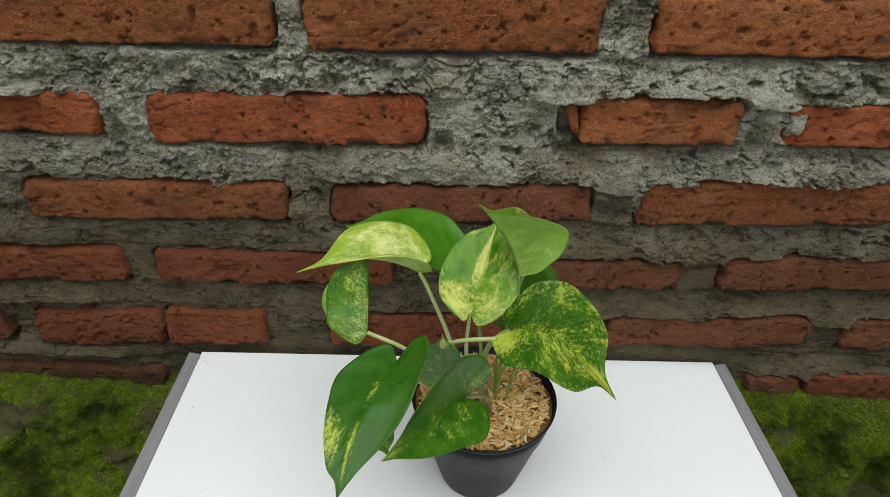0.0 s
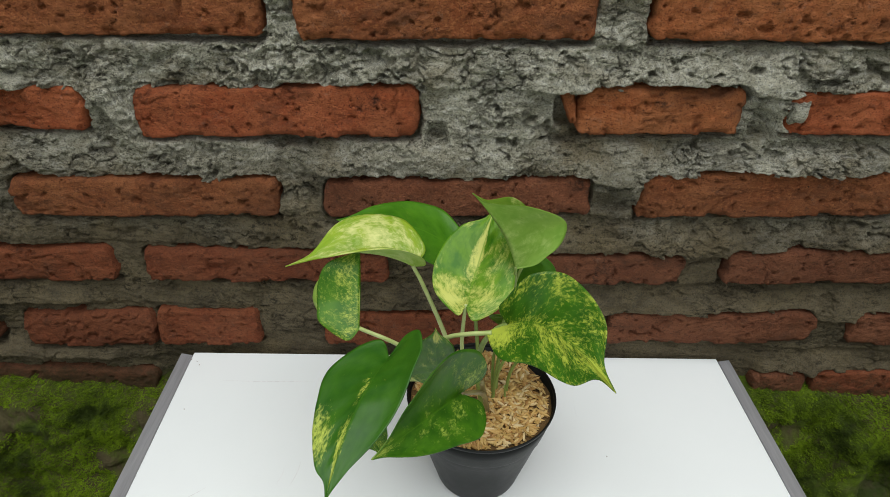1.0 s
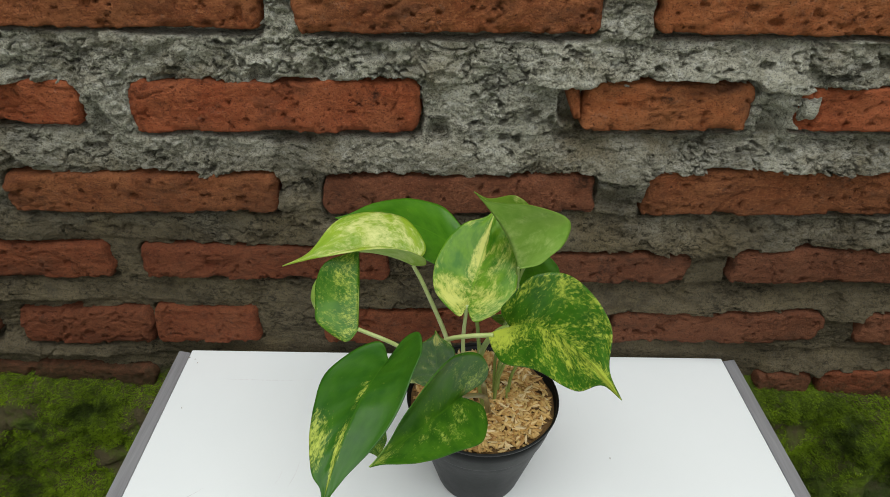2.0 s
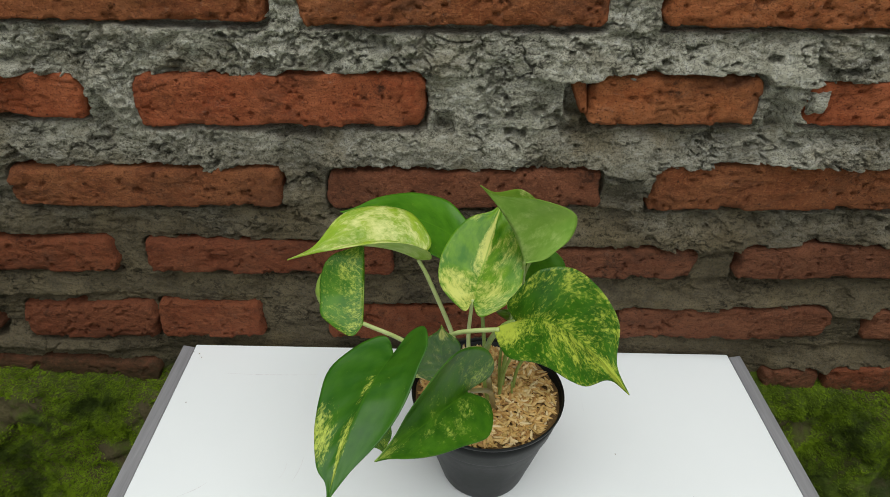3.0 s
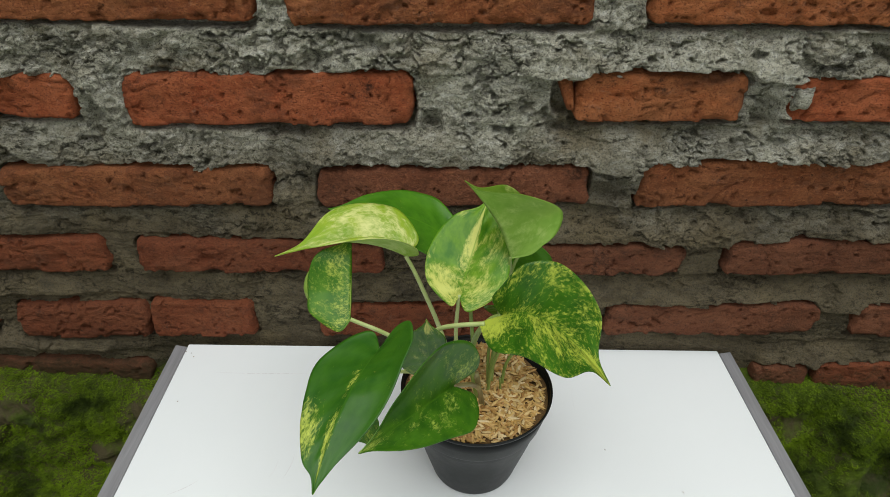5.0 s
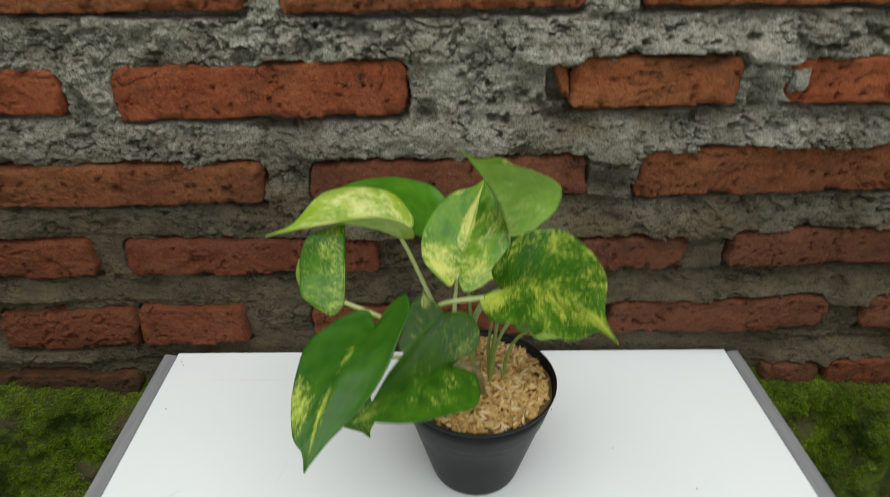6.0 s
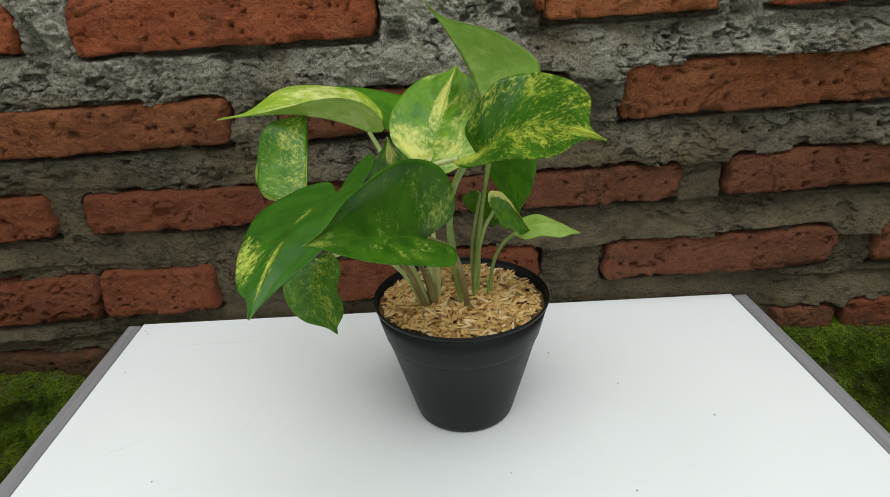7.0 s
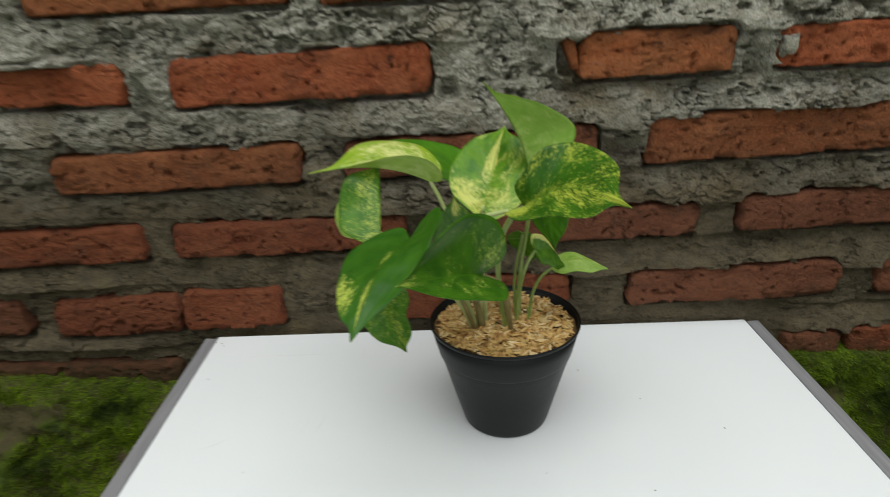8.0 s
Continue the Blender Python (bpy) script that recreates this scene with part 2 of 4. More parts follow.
def leaf_material(name, deep, fresh, cream, amount, seed, streak=1.0, rib=0.0, gloss=0.34, fleck=0.38, splash=()):
    """Variegated blade: cream flecks and streaks that follow the side veins. splash: large cream or green areas as (along, across, length, width, weight)."""
    m, n, l, p = material(name)
    uv = n.new("ShaderNodeUVMap")
    uv.uv_map = "leaf"
    sep = n.new("ShaderNodeSeparateXYZ")
    l.new(uv.outputs[0], sep.inputs[0])
    u = sep.outputs["X"]
    v = calc(n, l, "SUBTRACT", calc(n, l, "MULTIPLY", sep.outputs["Y"], 2.0), 1.0)
    av = calc(n, l, "ABSOLUTE", v)
    a = calc(n, l, "SUBTRACT", u, calc(n, l, "MULTIPLY", av, 0.10))

    def field(ka, kv, off, detail, rough, dist=0.0):
        c = n.new("ShaderNodeCombineXYZ")
        l.new(calc(n, l, "MULTIPLY", a, ka), c.inputs[0])
        l.new(calc(n, l, "MULTIPLY", v, kv), c.inputs[1])
        c.inputs[2].default_value = seed * 3.7 + off
        return noise_node(n, l, 1.0, detail, rough, c.outputs[0], dist)

    wide = field(7.0 * streak, 2.2, 0.0, 4, 0.6, 0.3)
    speck = field(30 * streak, 13.0, 11.0, 4, 0.66, 0.6)
    both = calc(n, l, "ADD", calc(n, l, "MULTIPLY", wide, 1.0 - fleck), calc(n, l, "MULTIPLY", speck, fleck))
    if rib:
        band = calc(n, l, "SUBTRACT", 1.0, calc(n, l, "MULTIPLY", av, 6.0))
        both = calc(n, l, "ADD", both, calc(n, l, "MULTIPLY", calc(n, l, "MAXIMUM", band, 0.0), rib))
    for su, sv, ru, rv, weight in splash:
        du = calc(n, l, "POWER", calc(n, l, "ABSOLUTE", calc(n, l, "DIVIDE", calc(n, l, "SUBTRACT", u, su), ru)), 2.0)
        dv = calc(n, l, "POWER", calc(n, l, "ABSOLUTE", calc(n, l, "DIVIDE", calc(n, l, "SUBTRACT", v, sv), rv)), 2.0)
        near = calc(n, l, "MAXIMUM", calc(n, l, "SUBTRACT", 1.0, calc(n, l, "ADD", du, dv)), 0.0)
        both = calc(n, l, "ADD", both, calc(n, l, "MULTIPLY", near, weight))
    cut = 0.72 - 0.36 * amount
    mask = ramp(n, l, both, [(cut - 0.06, (0.0,)), (cut + 0.005, (0.25,)), (cut + 0.05, (0.62,)), (cut + 0.14, (1.0,))])
    green = mix(n, l, ramp(n, l, field(7, 2.2, 23.0, 4, 0.6), [(0.35, (0.0,)), (0.7, (1.0,))]), deep, fresh)
    vein = calc(n, l, "SINE", calc(n, l, "MULTIPLY", a, 50.0))
    green = mix(n, l, calc(n, l, "MULTIPLY", calc(n, l, "POWER", calc(n, l, "MAXIMUM", vein, 0.0), 4.0), 0.16), green, fresh)
    col = mix(n, l, mask, green, cream)
    mid = ramp(n, l, av, [(0.008, (0.65,)), (0.03, (0.0,))])
    col = mix(n, l, mid, col, fresh)
    # a few small brown scars
    col = mix(n, l, ramp(n, l, field(60, 26, 41.0, 2, 0.5), [(0.76, (0.0,)), (0.79, (0.6,))]), col, (0.16, 0.085, 0.03))
    l.new(col, p.inputs["Base Color"])
    l.new(ramp(n, l, speck, [(0.3, (gloss - 0.04,)), (0.7, (gloss + 0.10,))]), p.inputs["Roughness"])
    p.inputs["Specular IOR Level"].default_value = 0.33
    hgt = calc(n, l, "ADD", calc(n, l, "MULTIPLY", vein, 0.5), calc(n, l, "MULTIPLY", mid, -1.2))
    bump(n, l, hgt, 0.12, 0.0006, p)
    thin = n.new("ShaderNodeBsdfTranslucent")
    l.new(col, thin.inputs["Color"])
    blend = n.new("ShaderNodeMixShader")
    blend.inputs[0].default_value = 0.28
    l.new(p.outputs[0], blend.inputs[1])
    l.new(thin.outputs[0], blend.inputs[2])
    l.new(blend.outputs[0], n["Material Output"].inputs["Surface"])
    return m


leaf_under = leaf_material("leaf_underside", (0.22, 0.38, 0.05), (0.32, 0.48, 0.09), (0.42, 0.55, 0.15), 0.45, 9, 0.7, 0.06, 0.5)
leaf_mid_under = leaf_material("leaf_mid_underside", (0.190, 0.370, 0.040), (0.285, 0.470, 0.075), (0.40, 0.56, 0.14), 0.42, 15, 0.8, 0.05, 0.5, splash=[(0.45, 0.5, 0.12, 0.4, 0.05)])
leaf_pale_under = leaf_material("leaf_pale_underside", (0.33, 0.52, 0.07), (0.43, 0.62, 0.12), (0.55, 0.68, 0.22), 0.5, 4, 0.6, 0.06, 0.5)

# ---- mortar and brick relief ----
LATTICE = np.random.RandomState(7).rand(12, 128, 128)


def field2(x, z, scale, seed):
    """Smooth value noise, 0 to 1."""
    g = LATTICE[seed % 12]
    px, pz = x * scale + 31.7 + seed * 5.3, z * scale + 17.9 + seed * 2.1
    ix, iz = np.floor(px).astype(int), np.floor(pz).astype(int)
    fx, fz = px - ix, pz - iz
    fx, fz = fx * fx * fx * (fx * (fx * 6 - 15) + 10), fz * fz * fz * (fz * (fz * 6 - 15) + 10)
    a, b = g[ix % 128, iz % 128], g[(ix + 1) % 128, iz % 128]
    c, d = g[ix % 128, (iz + 1) % 128], g[(ix + 1) % 128, (iz + 1) % 128]
    return (a * (1 - fx) + b * fx) * (1 - fz) + (c * (1 - fx) + d * fx) * fz


def fractal(x, z, scale, seed, octaves=4, gain=0.5):
    total, amp, norm = 0.0, 1.0, 0.0
    for o in range(octaves):
        total, norm = total + amp * field2(x, z, scale * 2.03 ** o, seed + o), norm + amp
        amp *= gain
    return total / norm


def smooth(e0, e1, x):
    t = np.clip((x - e0) / (e1 - e0), 0, 1)
    return t * t * (3 - 2 * t)


def cells(x, z, scale, seed):
    """Rounded grains on a jittered lattice: 1 on the crown of a grain, 0 in the joints, each of its own height."""
    g = LATTICE[seed % 12]
    px, pz = x * scale + 40, z * scale + 20
    ix, iz = np.floor(px).astype(int), np.floor(pz).astype(int)
    best, tall = np.full(x.shape, 9.0), np.zeros(x.shape)
    for ox in (-1, 0, 1):
        for oz in (-1, 0, 1):
            jx, jz = (ix + ox) % 128, (iz + oz) % 128
            d = (ix + ox + g[jx, jz] - px) ** 2 + (iz + oz + g[jz, (jx + 41) % 128] - pz) ** 2
            near = d < best
            best, tall = np.where(near, d, best), np.where(near, g[(jx + 17) % 128, (jz + 71) % 128], tall)
    return np.clip(1 - best * 1.6, 0, 1) * (0.25 + 0.75 * tall)


def sheet_mesh(name, X, Y, Z, mat):
    """A smooth-shaded grid mesh from 2D arrays of coordinates."""
    ny, nx = X.shape
    idx = np.arange(nx * ny).reshape(ny, nx)
    quads = np.stack([idx[:-1, :-1], idx[:-1, 1:], idx[1:, 1:], idx[1:, :-1]], -1).reshape(-1, 4)
    me = bpy.data.meshes.new(name)
    me.vertices.add(nx * ny)
    me.vertices.foreach_set("co", np.stack([X, Y, Z], -1).astype(np.float32).ravel())
    me.loops.add(quads.size)
    me.loops.foreach_set("vertex_index", quads.astype(np.int32).ravel())
    me.polygons.add(len(quads))
    me.polygons.foreach_set("loop_start", np.arange(0, quads.size, 4, dtype=np.int32))
    me.polygons.foreach_set("use_smooth", np.ones(len(quads), dtype=bool))
    me.update(calc_edges=True)
    me.validate()
    me.materials.append(mat)
    return me


def part(name, bm, mat, parent=None, label="", smooth_faces=True):
    me = bpy.data.meshes.new(name)
    if smooth_faces:
        for f in bm.faces:
            f.smooth = True
    bm.to_mesh(me)
    bm.free()
    me.materials.append(mat)
    ob = new(name, me)
    ob.parent = parent
    if label:
        tagged(ob, label)
    return ob


def box(bm, x0, x1, y0, y1, z0, z1, bevel=0.0):
    made = bmesh.ops.create_cube(bm, size=1.0)["verts"]
    bmesh.ops.scale(bm, vec=(x1 - x0, y1 - y0, z1 - z0), verts=made)
    bmesh.ops.translate(bm, vec=((x0 + x1) / 2, (y0 + y1) / 2, (z0 + z1) / 2), verts=made)
    if bevel:
        edges = list({e for v in made for e in v.link_edges})
        bmesh.ops.bevel(bm, geom=edges, offset=bevel, segments=2, affect="EDGES")


# bricks by course: left, right, bottom, top (metres), tilt (metres over the length), tone
O, R, N = brick_orange, brick_red, brick_brown
COURSE_1 = [(-0.352, -0.128, 1.055, 1.098, 0.0, O), (-0.105, 0.116, 1.055, 1.101, 0.002, O), (0.155, 0.378, 1.059, 1.099, 0.002, O)]
COURSE_2 = [(-0.500, -0.281, 0.980, 1.014, 0.0, R), (-0.239, -0.014, 0.977, 1.018, 0.004, R), (0.0925, 0.1060, 0.992, 1.021, 0.0, O),
            (0.1075, 0.239, 0.986, 1.023, 0.003, O), (0.267, 0.480, 0.989, 1.022, 0.0, R)]
COURSE_3 = [(-0.365, -0.134, 0.902, 0.938, 0.006, O), (-0.096, 0.129, 0.909, 0.943, 0.009, N), (0.168, 0.395, 0.914, 0.955, 0.008, O)]
COURSE_4 = [(-0.520, -0.295, 0.830, 0.866, 0.003, R), (-0.267, -0.045, 0.836, 0.869, 0.003, R), (0.020, 0.221, 0.841, 0.872, 0.003, N),
            (0.258, 0.475, 0.848, 0.882, 0.006, N)]
COURSE_5 = [(-0.560, -0.432, 0.752, 0.790, 0.004, N), (-0.404, -0.2745, 0.753, 0.793, 0.005, R), (-0.2725, -0.171, 0.757, 0.799, 0.004, R),
            (-0.110, 0.108, 0.763, 0.803, 0.010, R), (0.163, 0.359, 0.774, 0.810, 0.005, N), (0.392, 0.590, 0.778, 0.815, 0.003, N)]
COURSE_6 = [(-0.560, -0.285, 0.692, 0.720, 0.002, N), (0.060, 0.285, 0.702, 0.736, 0.004, N),
            (0.318, 0.372, 0.707, 0.737, 0.002, N), (0.378, 0.540, 0.710, 0.744, 0.003, R)]
BRICKS = [b for c in (COURSE_1, COURSE_2, COURSE_3, COURSE_4, COURSE_5, COURSE_6) for b in c]


def brick_gap(X, Z, x0, x1, z0, z1, tilt, r=0.010):
    """Distance to a brick's rounded outline, minus inside."""
    cx, cz = (x0 + x1) / 2, (z0 + z1) / 2
    zz = Z - tilt * (X - cx) / (x1 - x0)
    dx, dz = np.abs(X - cx) - (x1 - x0) / 2, np.abs(zz - cz) - (z1 - z0) / 2
    return np.hypot(np.maximum(dx + r, 0), np.maximum(dz + r, 0)) + np.minimum(np.maximum(dx, dz) + r, 0) - r, dx, zz


def mortar_relief(X, Z):
    """Depth of the mortar's face (towards the viewer is minus)."""
    wx = X + 0.005 * (fractal(X, Z, 45, 3) - 0.5)
    wz = Z + 0.005 * (fractal(X, Z, 45, 8) - 0.5)
    dist = np.full(X.shape, 9.0)
    below = np.zeros(X.shape)
    for x0, x1, z0, z1, tilt, _ in BRICKS:
        d, dx, zz = brick_gap(wx, wz, x0, x1, z0, z1, tilt)
        dist = np.minimum(dist, d)
        # undercut below a brick
        below = np.maximum(below, smooth(0.002, -0.006, dx) * smooth(0.0040, 0.0014, np.abs(zz - z0 + 0.0010)))
    rough = 0.38 + 0.62 * smooth(0.86, 0.95, Z + 0.08 * (fractal(X, Z, 12, 5) - 0.5))
    # each bed joint leans out: recessed under the upper course, squeezed out over the lower one
    y = 0.0010 + 0.006 * (fractal(X * 0.7, Z, 16, 2, 3) - 0.5)
    wz = Z + 0.008 * (fractal(X, Z, 18, 4, 3) - 0.5)
    for upper, lower in ((1.056, 1.019), (0.983, 0.943), (0.911, 0.871), (0.842, 0.803), (0.768, 0.735)):
        g = (upper - wz) / (upper - lower)
        lean = (0.0030 - 0.0085 * smooth(0.0, 0.9, g)) * (0.15 + 1.5 * smooth(0.3, 0.7, fractal(X, Z * 0.3, 9, 6, 3)))
        y = np.where((g > 0) & (g < 1), y + lean * smooth(0, 0.08, g) * smooth(1, 0.94, g), y)
    lumps = fractal(X * 0.7, Z, 30, 1, 5, 0.5) - 0.5
    sx = X + 0.004 * (fractal(X, Z, 110, 3, 3) - 0.5)
    sz = Z + 0.004 * (fractal(X, Z, 110, 9, 3) - 0.5)
    # crumbly patches of grains beside trowelled, smoother ones
    crumbly = smooth(0.40, 0.56, fractal(X * 0.8, Z, 17, 0, 4))
    grains = 0.0040 * cells(sx * 0.75, sz, 105, 2) * crumbly + 0.0034 * cells(sx * 0.8, sz, 240, 5) * (0.25 + 0.75 * crumbly)
    sand = 0.0017 * cells(X, Z, 400, 7) + 0.0020 * (fractal(X * 0.8, Z, 260, 4, 2) - 0.5)
    slabs = smooth(0.50, 0.52, fractal(X * 0.6, Z, 24, 9, 5, 0.5)) + smooth(0.53, 0.545, fractal(X * 0.6, Z, 40, 7, 4, 0.5))
    y = y + 0.0022 - rough * (0.010 * lumps + grains + sand + 0.0026 * slabs)
    # torn holes and crevices between the flakes
    torn = smooth(0.46, 0.60, fractal(X, Z, 14, 5, 3))
    vein = 1 - np.abs(2 * fractal(sx * 0.8 + 0.3, sz, 40, 6, 5, 0.55) - 1)
    y += 0.0050 * rough * torn * smooth(0.93, 0.99, vein)
    y += 0.009 * rough * smooth(0.66, 0.74, fractal(sx * 0.6, sz, 70, 3, 4, 0.55))
    gap = smooth(0.47, 0.56, fractal(X, Z, 42, 10, 4))
    y += 0.014 * gap * smooth(0.0028, 0.0006, np.abs(dist - 0.0002)) + 0.030 * below * smooth(0.24, 0.42, fractal(X, Z, 18, 11, 3))
    # thick trowelled dabs between and over the bricks
    for bx, bz, rx, rz, h in ((0.045, 0.985, 0.050, 0.030, 0.006), (0.268, 1.003, 0.017, 0.016, 0.010), (-0.33, 0.955, 0.06, 0.018, 0.006),
                              (0.03, 1.03, 0.09, 0.018, 0.004), (0.31, 0.962, 0.07, 0.012, 0.006), (0.155, 0.955, 0.018, 0.020, 0.010),
                              (-0.26, 1.0, 0.012, 0.03, 0.006), (0.255, 1.035, 0.09, 0.015, 0.004), (0.256, 0.994, 0.009, 0.012, -0.020), (-0.112, 0.974, 0.014, 0.006, -0.018), (0.0, 0.983, 0.008, 0.008, -0.016), (-0.265, 0.985, 0.007, 0.012, -0.014), (0.150, 0.925, 0.016, 0.010, -0.010)):
        y -= h * np.exp(-(((X - bx) / rx) ** 4 + ((Z - bz) / rz) ** 4)) * (0.6 + 0.8 * fractal(X, Z, 50, 7, 3))
    inside = smooth(0.0, -0.0035, dist + 0.004 * (fractal(X, Z, 60, 0, 3) - 0.5))
    y = np.maximum(y, -0.013) * (1 - inside) + 0.014 * inside
    # mortar smeared over the brick faces
    for bx, bz, rx, rz, h in ((0.277, 1.006, 0.013, 0.015, 0.026), (0.300, 0.958, 0.050, 0.006, 0.024), (0.205, 0.954, 0.012, 0.006, 0.023), (-0.350, 1.016, 0.060, 0.005, 0.022)):
        ragged = 0.75 + 0.9 * (fractal(X, Z, 80, 5, 4) - 0.5)
        y -= h * np.exp(-(((X - bx) / (rx * ragged)) ** 6 + ((Z - bz) / (rz * ragged)) ** 6)) * smooth(-0.004, 0.006, y)
    # the table's back edge stands clear of the face
    clear = smooth(0.785, 0.765, Z) * smooth(0.31, 0.295, np.abs(X - 0.02))
    return np.maximum(y, y * (1 - clear) + (0.005 + 0.3 * np.maximum(y, 0)) * clear)


def build_brick(x0, x1, z0, z1, tilt, mat, k):
    """One weathered brick: rounded, chipped outline, pitted face."""
    length, height = x1 - x0, z1 - z0
    nx, nz = max(12, int(length / 0.0013)), max(12, int(height / 0.0013))
    s, t = np.meshgrid(np.linspace(-1, 1, nx), np.linspace(-1, 1, nz))
    hx, hz = length / 2 + 0.001, height / 2 + 0.001
    ex, ez = hx * (1 - np.abs(s)), hz * (1 - np.abs(t))
    X, Z = (x0 + x1) / 2 + s * hx, (z0 + z1) / 2 + t * hz + tilt * s / 2
    # corners worn round, ends and long edges uneven
    small = min(1.0, length / 0.09)
    if small < 0.3:
        X = X + 0.004 * (1 - t) - (X - (x0 + x1) / 2) * 0.32 * (1 - t)
    round_x = small * 0.0035 + small * 0.006 * field2(np.array(k * 0.7), np.array(0.3), 1, 4)
    X = X - np.sign(s) * round_x * np.abs(t) ** 5 * np.abs(s) ** 8
    X = X + 0.008 * small * (fractal(s * 0.01 + k, Z, 60, 2, 3) - 0.5) * smooth(0.03, 0.0, ex)
    Z = Z + 0.0060 * (fractal(X, np.sign(t) * 0.3 + k, 30, 5) - 0.5) * np.abs(t) ** 2 + 0.0026 * (fractal(X, np.sign(t) * 0.7 + k, 160, 7, 2) - 0.5) * np.abs(t) ** 6
    r = np.where(t < 0, 0.0028, 0.0045)
    corner = np.hypot(np.maximum(0.0045 - ex, 0) / 0.0045, np.maximum(r - ez, 0) / r)
    y = 0.0055 * np.clip(corner, 0, 1.45) ** 2.4
    face = -0.0050 - 0.0035 * (field2(np.array(k * 1.7), np.array(k * 0.9), 1, 3) - 0.4)
    pits = 0.8 * smooth(0.76, 0.84, fractal(X * 0.8 + k, Z, 210, 8, 2, 0.5)) + smooth(0.84, 0.88, fractal(X * 0.7 + k, Z, 75, 3, 2, 0.5))
    chips = smooth(0.54, 0.64, fractal(X, Z + k, 46, 1, 3)) * smooth(0.008, 0.0, np.minimum(ex, ez))
    score = smooth(0.955, 0.99, 1 - np.abs(2 * fractal(X * 0.45 + k, Z, 40, 5, 4, 0.5) - 1)) * smooth(0.5, 0.62, fractal(X + k, Z, 16, 9, 2))
    Y = face + y + 0.0060 * (fractal(X * 0.8 + k, Z, 20, 0, 5, 0.58) - 0.5) + 0.0024 * (fractal(X * 0.8, Z + k, 150, 6, 3, 0.65) - 0.5)
    Y = Y + 0.0040 * pits + 0.0042 * chips + 0.0020 * score - 0.0009 * cells(X * 0.8 + k, Z, 260, 4)
    edge = (np.abs(s) > 0.999) | (np.abs(t) > 0.999)
    Y = np.where(edge, 0.03, Y)
    return new("brick", sheet_mesh("brick", X, Y, Z, mat))


# ---- wall ----
fx, fz = np.meshgrid(np.concatenate([np.linspace(-0.60, -0.482, 40), np.linspace(-0.48, 0.48, 1240), np.linspace(0.482, 0.60, 40)]), np.linspace(0.66, 1.14, 600))
wall = new("wall_north", sheet_mesh("wall_north", fx, mortar_relief(fx, fz), fz, mortar_mat))
tagged(wall, "weathered red brick wall with thick crumbling grey mortar joints", "wall", kind="structure")
bm = bmesh.new()
box(bm, -3.0, 3.0, 0.016, 0.14, 0.30, 2.20)
part("wall_core", bm, mortar_mat, wall, smooth_faces=False)
bm = bmesh.new()
box(bm, -3.0, -0.60, -0.004, 0.015, 0.66, 2.20)
box(bm, 0.60, 3.0, -0.004, 0.015, 0.66, 2.20)
box(bm, -0.60, 0.60, -0.004, 0.015, 1.141, 2.20)
part("cement_coat", bm, mortar_mat, wall, "plain grey cement face of the wall", smooth_faces=False)

# ---- ground and mossy plinth ----
bm = bmesh.new()
gx = [-400, -40, -6, -1.5, 0, 1.5, 6, 40, 400]
grid = [[bm.verts.new((x, y, 0.30)) for x in gx] for y in (-400, -40, -6, -1.5, -0.5, 0.0, 40, 400)]
for a, b in zip(grid, grid[1:]):
    for i in range(len(gx) - 1):
        bm.faces.new((a[i], a[i + 1], b[i + 1], b[i]))
ground = part("ground", bm, moss_ground_mat)
tagged(ground, "damp mossy earth in front of the wall", "ground", kind="structure")


def plinth_depth(X, Z):
    prof = np.interp(Z, (0.28, 0.50, 0.55, 0.61, 0.67, 0.694, 0.704, 0.712, 0.722), (-0.085, -0.072, -0.058, -0.039, -0.024, -0.019, -0.013, -0.002, 0.012))
    soft = smooth(0.722, 0.698, Z)
    return prof - soft * (0.030 * (fractal(X, Z, 22, 3, 4) - 0.5) + 0.010 * (fractal(X, Z, 95, 6, 3) - 0.5) + 0.010 * cells(X + 0.01 * fractal(X, Z, 60, 2, 2), Z, 34, 8))


def plinth_top(X):
    return 0.006 * np.tanh(X * 5) + 0.010 * (fractal(X, X * 0 + 0.4, 14, 2, 3) - 0.5)


px, pz = np.meshgrid(np.concatenate([np.linspace(-3.0, -0.76, 60), np.linspace(-0.75, 0.75, 500), np.linspace(0.76, 3.0, 60)]), np.linspace(0.28, 0.722, 190))
plinth = new("plinth", sheet_mesh("plinth", px, plinth_depth(px, pz), pz + plinth_top(px) * smooth(0.45, 0.7, pz), moss_ground_mat))
tagged(plinth, "bulging foot of the wall overgrown with bright green moss and bare soil patches", "plinth", kind="structure")


